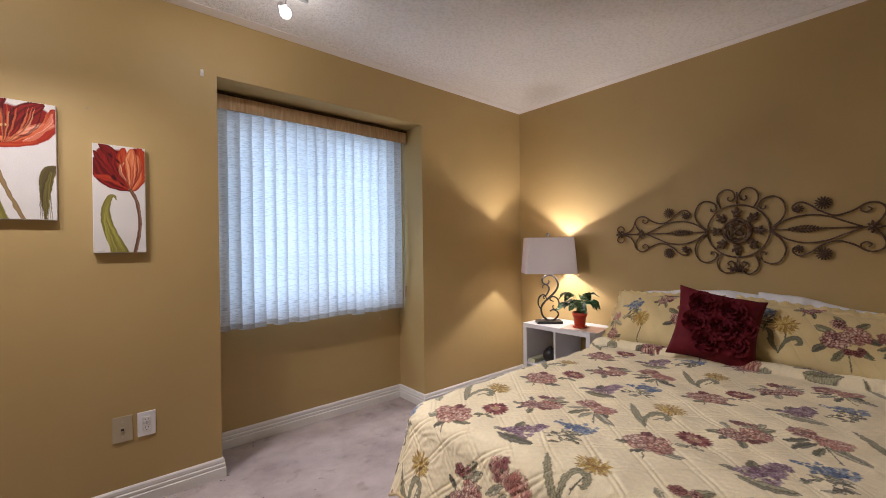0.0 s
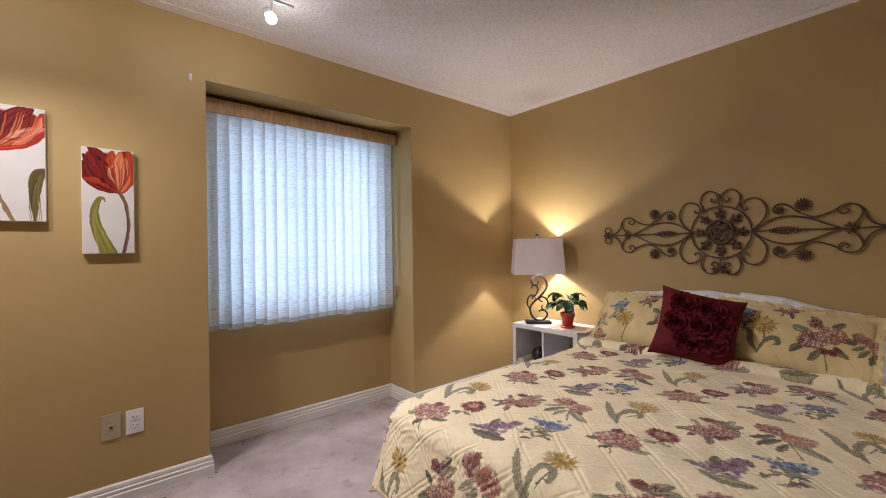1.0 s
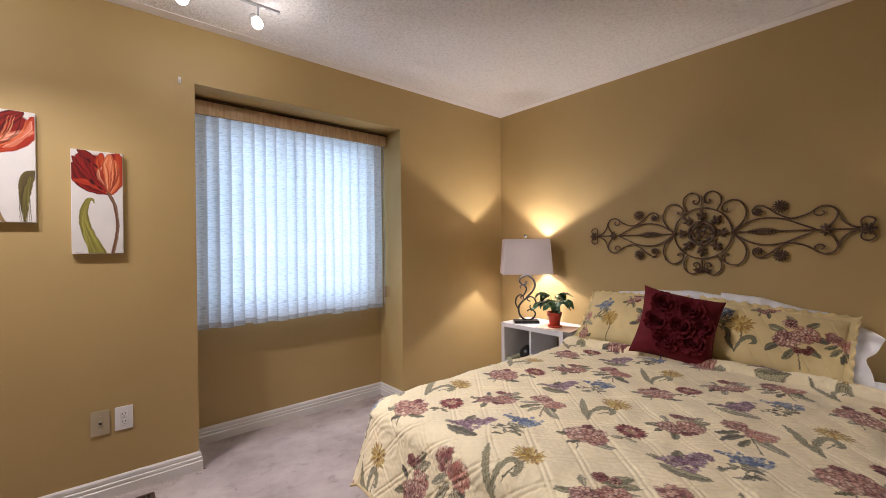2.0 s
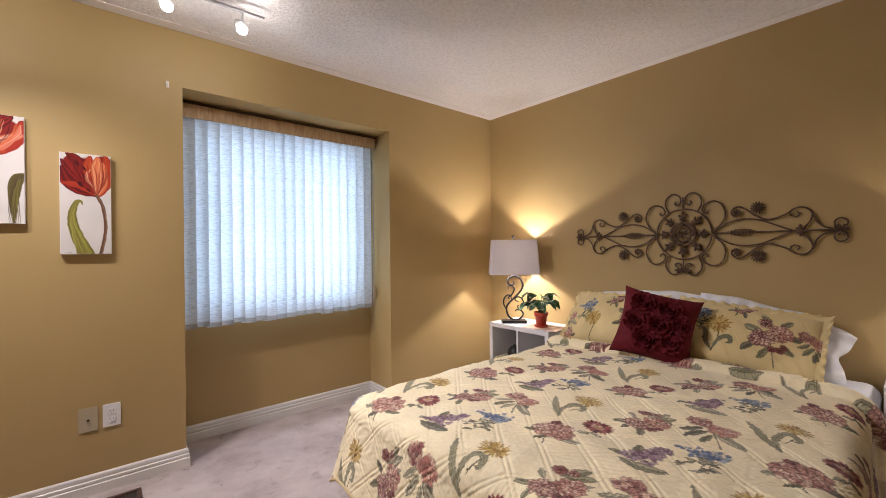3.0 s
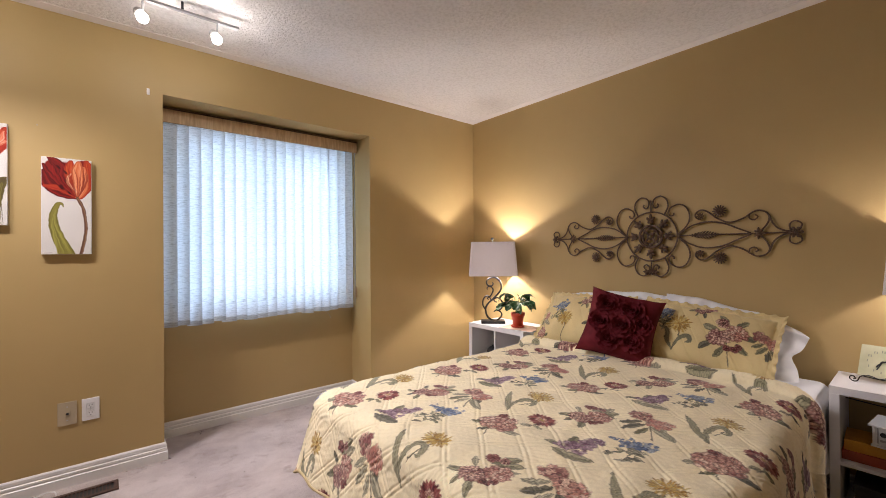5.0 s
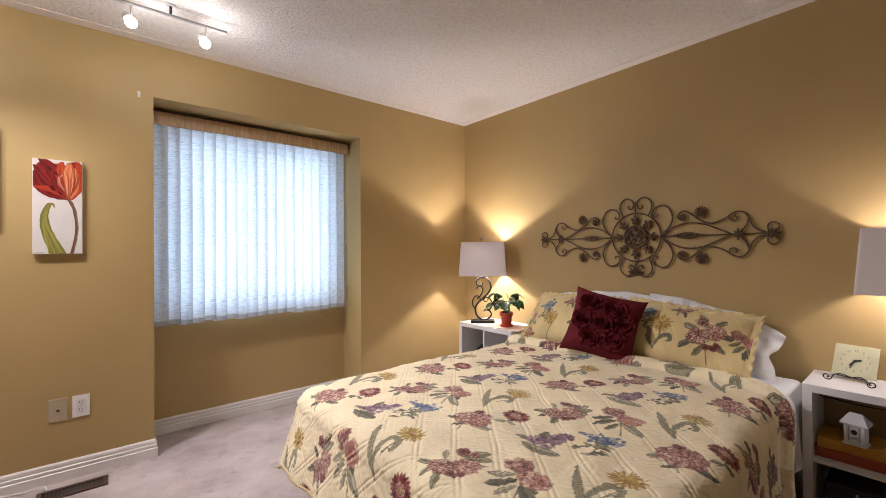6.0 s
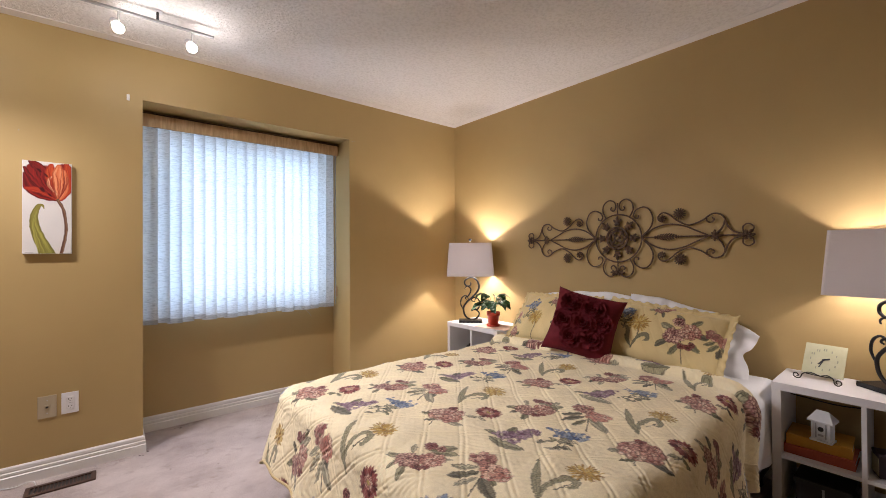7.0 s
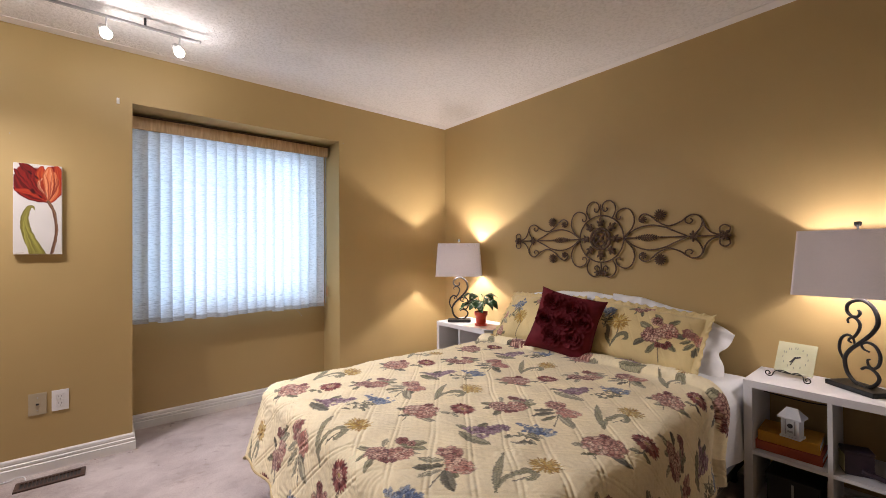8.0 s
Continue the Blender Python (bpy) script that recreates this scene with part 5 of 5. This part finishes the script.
def tulip_closed(pr, rnd):
    at = lambda x, y: ((x - 249) / 258 * 0.19, (279 - y) / 528 * 0.5)
    line = lambda *p: [at(*q) for q in p]
    for x, y, rx, ry in ((235, 120, 100, 85), (300, 140, 78, 90), (190, 150, 66, 50), (180, 80, 52, 50), (330, 80, 50, 60)):
        pr.dab(*at(x, y), rx / 1358, ry / 1056, 0.0, mixed(DEEP, CRIMSON, 0.55), 0.12)
    petal(pr, rnd, line((318, 225), (362, 150), (366, 90), (352, 30)), 0.028, CRIMSON, ORANGE)
    petal(pr, rnd, line((285, 225), (250, 130), (215, 70), (165, 22)), 0.030, DEEP, CRIMSON)
    petal(pr, rnd, line((290, 228), (215, 205), (150, 160), (128, 100)), 0.026, DEEP, CRIMSON)
    petal(pr, rnd, line((285, 215), (215, 160), (160, 110), (130, 60)), 0.014, DEEP, CRIMSON, 4)
    petal(pr, rnd, line((300, 228), (255, 200), (195, 180), (135, 175)), 0.018, CRIMSON, mixed(CRIMSON, ORANGE, 0.5), 5)
    petal(pr, rnd, line((300, 225), (268, 130), (262, 75), (270, 35)), 0.022, CRIMSON, ORANGE)
    petal(pr, rnd, line((305, 225), (310, 140), (305, 80), (310, 40)), 0.026, ORANGE, PEACH)
    petal(pr, rnd, line((300, 200), (265, 165), (252, 130), (268, 100)), 0.008, ORANGE, (0.85, 0.55, 0.34), 3)
    petal(pr, rnd, line((315, 228), (345, 180), (350, 120), (338, 60)), 0.010, ORANGE, PEACH, 3)
    petal(pr, rnd, line((275, 200), (245, 165), (240, 140)), 0.006, DEEP, DEEP, 2)
    for k in range(30):
        a = rnd.uniform(-1, 1)
        x, y = 250 + 115 * a + rnd.uniform(-12, 12), rnd.uniform(20, 110)
        shade = mixed(DEEP, CRIMSON, rnd.random()) if k % 3 or not 0.0 < a < 0.7 else mixed(ORANGE, PEACH, rnd.random())
        pr.stroke(line((298 + 12 * a, 224), (275 + 70 * a, 170), (258 + 105 * a, 120), (x, y)), spear(rnd.uniform(0.0012, 0.0036)), shade, None, 0.7, 0.8)
    for x, y, a, b in ((222, 178, 0.020, 0.010), (262, 205, 0.014, 0.007), (205, 70, 0.016, 0.006), (240, 95, 0.018, 0.006)):
        pr.dab(*at(x, y), a, b, 2.2, (0.03, 0.004, 0.005), 0.5, 0.85)
    pr.stroke(line((303, 232), (332, 285), (347, 370), (342, 450), (320, 543)), lambda t: 0.0075, (0.16, 0.075, 0.045), (0.07, 0.03, 0.02), 1.0, 0.2)
    pr.stroke(line((306, 232), (336, 290), (351, 370), (346, 450), (326, 543)), lambda t: 0.0018, (0.30, 0.19, 0.10), None, 0.8)
    pr.stroke(line((231, 282), (224, 266), (203, 270), (184, 310), (180, 370), (205, 450), (240, 520), (252, 560)), lambda t: 0.003 + 0.034 * t ** 1.3, OLIVE, MOSS, 1.0, 0.1)
    for k in range(9):
        s = k / 8 * 2 - 1
        pr.stroke(line((190, 300), (183 + 8 * s, 370), (207 + 24 * s, 450), (245 + 40 * s, 545)), spear(0.0028), mixed(MOSS, (0.42, 0.40, 0.09), rnd.random()), None, 0.8)
    for k in range(3):
        pr.stroke([at(135 + 14 * k, 531), at(146 + 14 * k, 531)], lambda t: 0.0009, (0.30, 0.28, 0.27))


def tulip_open(pr, rnd):
    at = lambda x, y: (0.10 - (163 - x) / 700, 0.25 - (y - 290) / 706)
    line = lambda *p: [at(*q) for q in p]
    for x, y, rx, ry in ((50, 365, 85, 60), (0, 350, 45, 55), (110, 350, 52, 50)):
        pr.dab(*at(x, y), rx / 700, ry / 706, 0.0, mixed(DEEP, CRIMSON, 0.6), 0.12)
    petal(pr, rnd, line((40, 425), (20, 370), (25, 320), (50, 292)), 0.045, DEEP, CRIMSON, 10)
    petal(pr, rnd, line((50, 420), (75, 365), (100, 325), (130, 300)), 0.036, DEEP, CRIMSON, 9)
    petal(pr, rnd, line((45, 425), (0, 395), (-30, 350), (-35, 310)), 0.034, CRIMSON, ORANGE)
    petal(pr, rnd, line((60, 420), (115, 400), (150, 360), (158, 315)), 0.030, CRIMSON, ORANGE)
    petal(pr, rnd, line((30, 395), (-10, 360), (-30, 320)), 0.014, ORANGE, PEACH, 4)
    petal(pr, rnd, line((85, 390), (125, 370), (156, 355)), 0.020, ORANGE, (0.85, 0.48, 0.36), 6)
    petal(pr, rnd, line((-25, 395), (20, 418), (70, 420), (120, 408)), 0.022, CRIMSON, ORANGE, 7)
    for k in range(6):
        petal(pr, rnd, line((95 + 4 * k, 412 - 4 * k), (118 + 6 * k, 398 - 9 * k), (140 + 3 * k, 372 - 10 * k)), 0.009, ORANGE, (0.86, 0.52, 0.40), 3)
    petal(pr, rnd, line((20, 400), (60, 410), (100, 400)), 0.010, ORANGE, PEACH, 4)
    pr.dab(*at(55, 370), 0.012, 0.008, 0.3, (0.62, 0.48, 0.22), 0.4)
    pr.dab(*at(70, 345), 0.014, 0.02, 0.3, DEEP, 0.6, 0.8)
    for k in range(36):
        a = rnd.uniform(-1, 1)
        shade = mixed(DEEP, (0.02, 0.004, 0.004), rnd.random()) if k % 2 else mixed(ORANGE, PEACH, rnd.random())
        pr.stroke(line((55 + 10 * a, 420), (60 + 55 * a, 375 + 20 * abs(a)), (60 + 85 * a, 335 + 30 * abs(a)), (60 + 100 * a, 300 + 30 * rnd.random())), spear(rnd.uniform(0.0015, 0.0042)), shade, None, 0.65, 0.6)
    pr.stroke(line((40, 430), (44, 500), (68, 575), (98, 650)), lambda t: 0.0078, (0.30, 0.20, 0.09), (0.12, 0.08, 0.03), 1.0, 0.2)
    pr.stroke(line((-20, 470), (5, 510), (25, 575), (45, 660)), lambda t: 0.006 + 0.030 * t, OLIVE, MOSS, 1.0, 0.1)
    pr.stroke(line((163, 482), (145, 500), (138, 560), (140, 660)), lambda t: 0.006 + 0.018 * math.sin(math.pi * min(1, t + 0.1)), (0.10, 0.075, 0.03), MOSS, 1.0, 0.1)
    for k in range(7):
        s = k / 6 * 2 - 1
        pr.stroke(line((-10 + 5 * s, 490), (15 + 14 * s, 570), (42 + 22 * s, 650)), spear(0.0025), mixed(MOSS, (0.42, 0.40, 0.09), rnd.random()), None, 0.8)
        pr.stroke(line((150 + 4 * s, 495), (139 + 10 * s, 560), (141 + 13 * s, 650)), spear(0.002), mixed((0.05, 0.03, 0.02), OLIVE, rnd.random()), None, 0.8)


canvas(-0.093, 1.196, 0.190, 0.492, 0.024, tulip_closed, 70, "narrow white canvas painted with a red tulip and leaf")
canvas(-0.408, 1.338, 0.200, 0.488, 0.024, tulip_open, 80, "white canvas painted with an open red tulip")

# ---- wall plates, hook ----


def plate(x, z, w, h, mat, name, label):
    ob = empty(name, pose(x, WIN, z), label, name.replace("_", " "))
    part("cover", box(-w / 2, w / 2, -0.006, 0.0, -h / 2, h / 2, 0.0025), mat, ob)
    return ob


socket = plate(0.090, 0.376, 0.071, 0.115, M_PLASTIC, "wall_outlet", "white double power outlet on the ochre wall")
for s in (-1, 1):
    bm = box(-0.0165, 0.0165, -0.0085, -0.004, s * 0.0195 - 0.0145, s * 0.0195 + 0.0145, 0.005)
    part("receptacle", bm, M_PLASTIC, socket)
    for dx, hh in ((-0.006, 0.0045), (0.006, 0.0037)):
        part("slot", box(dx - 0.0011, dx + 0.0011, -0.0092, -0.0082, s * 0.0195 + 0.0025 - hh, s * 0.0195 + 0.0025 + hh), M_DARK, socket)
    part("slot", box(-0.0018, 0.0018, -0.0092, -0.0082, s * 0.0195 - 0.0105, s * 0.0195 - 0.0070), M_DARK, socket)
screw = lathe([(0.003, 0), (0.003, 0.001), (0.001, 0.0014)], 10)
bmesh.ops.transform(screw, matrix=Matrix.Translation((0, -0.006, 0)) @ Matrix.Rotation(radians(90), 4, "X"), verts=screw.verts)
part("screw", screw, M_STEEL, socket)
jack = plate(-0.001, 0.374, 0.074, 0.119, M_ALMOND, "jack_plate", "almond wall plate with one telephone jack")
part("jack", box(-0.009, 0.009, -0.010, -0.005, -0.010, 0.010, 0.001), M_ALMOND, jack)
part("opening", box(-0.0055, 0.0055, -0.0108, -0.0098, -0.006, 0.004), M_DARK, jack, "dark jack opening")
for dz in (-0.034, 0.034):
    s2 = lathe([(0.0032, 0), (0.0032, 0.001), (0.001, 0.0014)], 10)
    bmesh.ops.transform(s2, matrix=Matrix.Translation((0, -0.006, dz)) @ Matrix.Rotation(radians(90), 4, "X"), verts=s2.verts)
    part("screw", s2, M_STEEL, jack)

hook = empty("wall_hook", pose(0.343, WIN, 2.124), "small white plastic curtain hook on the wall", "hook")
part("plate", box(-0.007, 0.007, -0.004, 0, -0.018, 0.018, 0.0015), M_PLASTIC, hook)
part("prong", tube([(0, -0.003, 0.0), (0, -0.012, -0.010), (0, -0.018, -0.008), (0, -0.020, 0.002)], 0.0028, 7), M_PLASTIC, hook, smooth=True)
for nx, nz in ((1.803, 2.112), (1.818, 2.110), (-0.108, 1.845), (-0.40, 0.78)):
    nail = lathe([(0.0025, 0), (0.0025, 0.003), (0.001, 0.004)], 8)
    bmesh.ops.transform(nail, matrix=Matrix.Translation((nx, WIN, nz)) @ Matrix.Rotation(radians(90), 4, "X"), verts=nail.verts)
    tagged(finish("nail", nail, M_GREYPAINT), "tiny grey nail sticking out of the wall", "nail", "nails in the wall")

# ---- floor register and cable ----
vent = empty("floor_register", pose(0.065, 2.272, 0.0), "brown metal floor register set in the carpet", "vent")
VL, VD = 0.272, 0.108
part("pan", box(-VL / 2 + 0.012, VL / 2 - 0.012, -VD / 2 + 0.015, VD / 2 - 0.015, 0.0012, 0.003), M_DARK, vent)
for x0, x1, y0, y1 in ((-VL / 2, VL / 2, -VD / 2, -VD / 2 + 0.020), (-VL / 2, VL / 2, VD / 2 - 0.020, VD / 2), (-VL / 2, -VL / 2 + 0.02, -VD / 2 + 0.02, VD / 2 - 0.02), (VL / 2 - 0.02, VL / 2, -VD / 2 + 0.02, VD / 2 - 0.02)):
    part("frame", box(x0, x1, y0, y1, 0.0, 0.009, 0.002), M_VENT, vent)
for k in range(15):
    x = -VL / 2 + 0.0335 + k * 0.0146
    part("slat", box(x - 0.0024, x + 0.0024, -VD / 2 + 0.020, VD / 2 - 0.020, 0.003, 0.008), M_VENT, vent)
cable = tube([(-0.30, 2.400, 0.010), (-0.20, 2.402, 0.008), (-0.12, 2.385, 0.006), (-0.075, 2.375, 0.018), (-0.045, 2.352, 0.022), (-0.036, 2.330, 0.010)], 0.0032, 8)
tagged(finish("cable", cable, M_PLASTIC, smooth=True), "thin white cable lying beside the floor register", "cable")

# ---- track lights ----
RAIL_Z = 2.386
track = empty("track_light", pose(0, TRACK_Y - 0.012, RAIL_Z), "grey ceiling track with small lit spot heads", "track light")
part("rail", box(-0.95, 0.702, -0.007, 0.007, -0.006, 0.006, 0.0015), M_GREYPAINT, track)
for x in (0.447, -0.50):
    part("standoff", tube([(x, 0, 0.004), (x, 0, 0.03), (x, 0, TALL - RAIL_Z)], 0.006, 8, 2), M_DARK, track)
    part("canopy", box(x - 0.02, x + 0.02, -0.02, 0.02, TALL - RAIL_Z - 0.008, TALL - RAIL_Z, 0.002), M_PLASTIC, track)
for x, aim in zip(TRACK_X, AIMS):
    head = part("spot_head", lathe([(0.006, 0.052), (0.014, 0.050), (0.020, 0.040), (0.022, 0.024), (0.019, 0.022), (0.017, 0.036)], 18), M_STEEL, track, "brushed steel spot head", smooth=True)
    head.matrix_local = Matrix.Translation((x, 0.012, -0.084)) @ aim.to_track_quat("-Z", "Y").to_matrix().to_4x4()
    part("bulb", lathe([(0.002, 0.026), (0.013, 0.022), (0.022, 0.011), (0.025, 0.0), (0.022, -0.011), (0.013, -0.021), (0.002, -0.025)], 20), M_BULB, head, "glowing bulb", smooth=True)
    part("arm", tube([(x, 0.0, -0.004), (x, 0.004, -0.026), (x, 0.010, -0.055)], 0.0045, 8, 4), M_GREYPAINT, track, smooth=True)

# crumbs of grit along the foot of the walls
grit = bmesh.new()
rg = random.Random(9)
for gx, gy, spread, count in ((0.62, 2.68, 0.05, 9), (0.66, 2.70, 0.02, 5), (0.30, 2.36, 0.12, 5), (1.1, 2.62, 0.20, 6), (0.75, 2.0, 0.15, 4)):
    for k in range(count):
        made = bmesh.ops.create_icosphere(grit, subdivisions=1, radius=rg.uniform(0.0012, 0.0036))["verts"]
        m = Matrix.Translation((gx + rg.gauss(0, spread), min(gy + rg.gauss(0, spread * 0.4), 2.72), 0.0015)) @ Matrix.Diagonal((rg.uniform(0.7, 1.9), rg.uniform(0.7, 1.6), 0.6, 1))
        bmesh.ops.transform(grit, matrix=m, verts=made)
tagged(finish("floor_grit", grit, M_SOIL), "dark crumbs of grit lying on the carpet", "grit", kind="stuff")
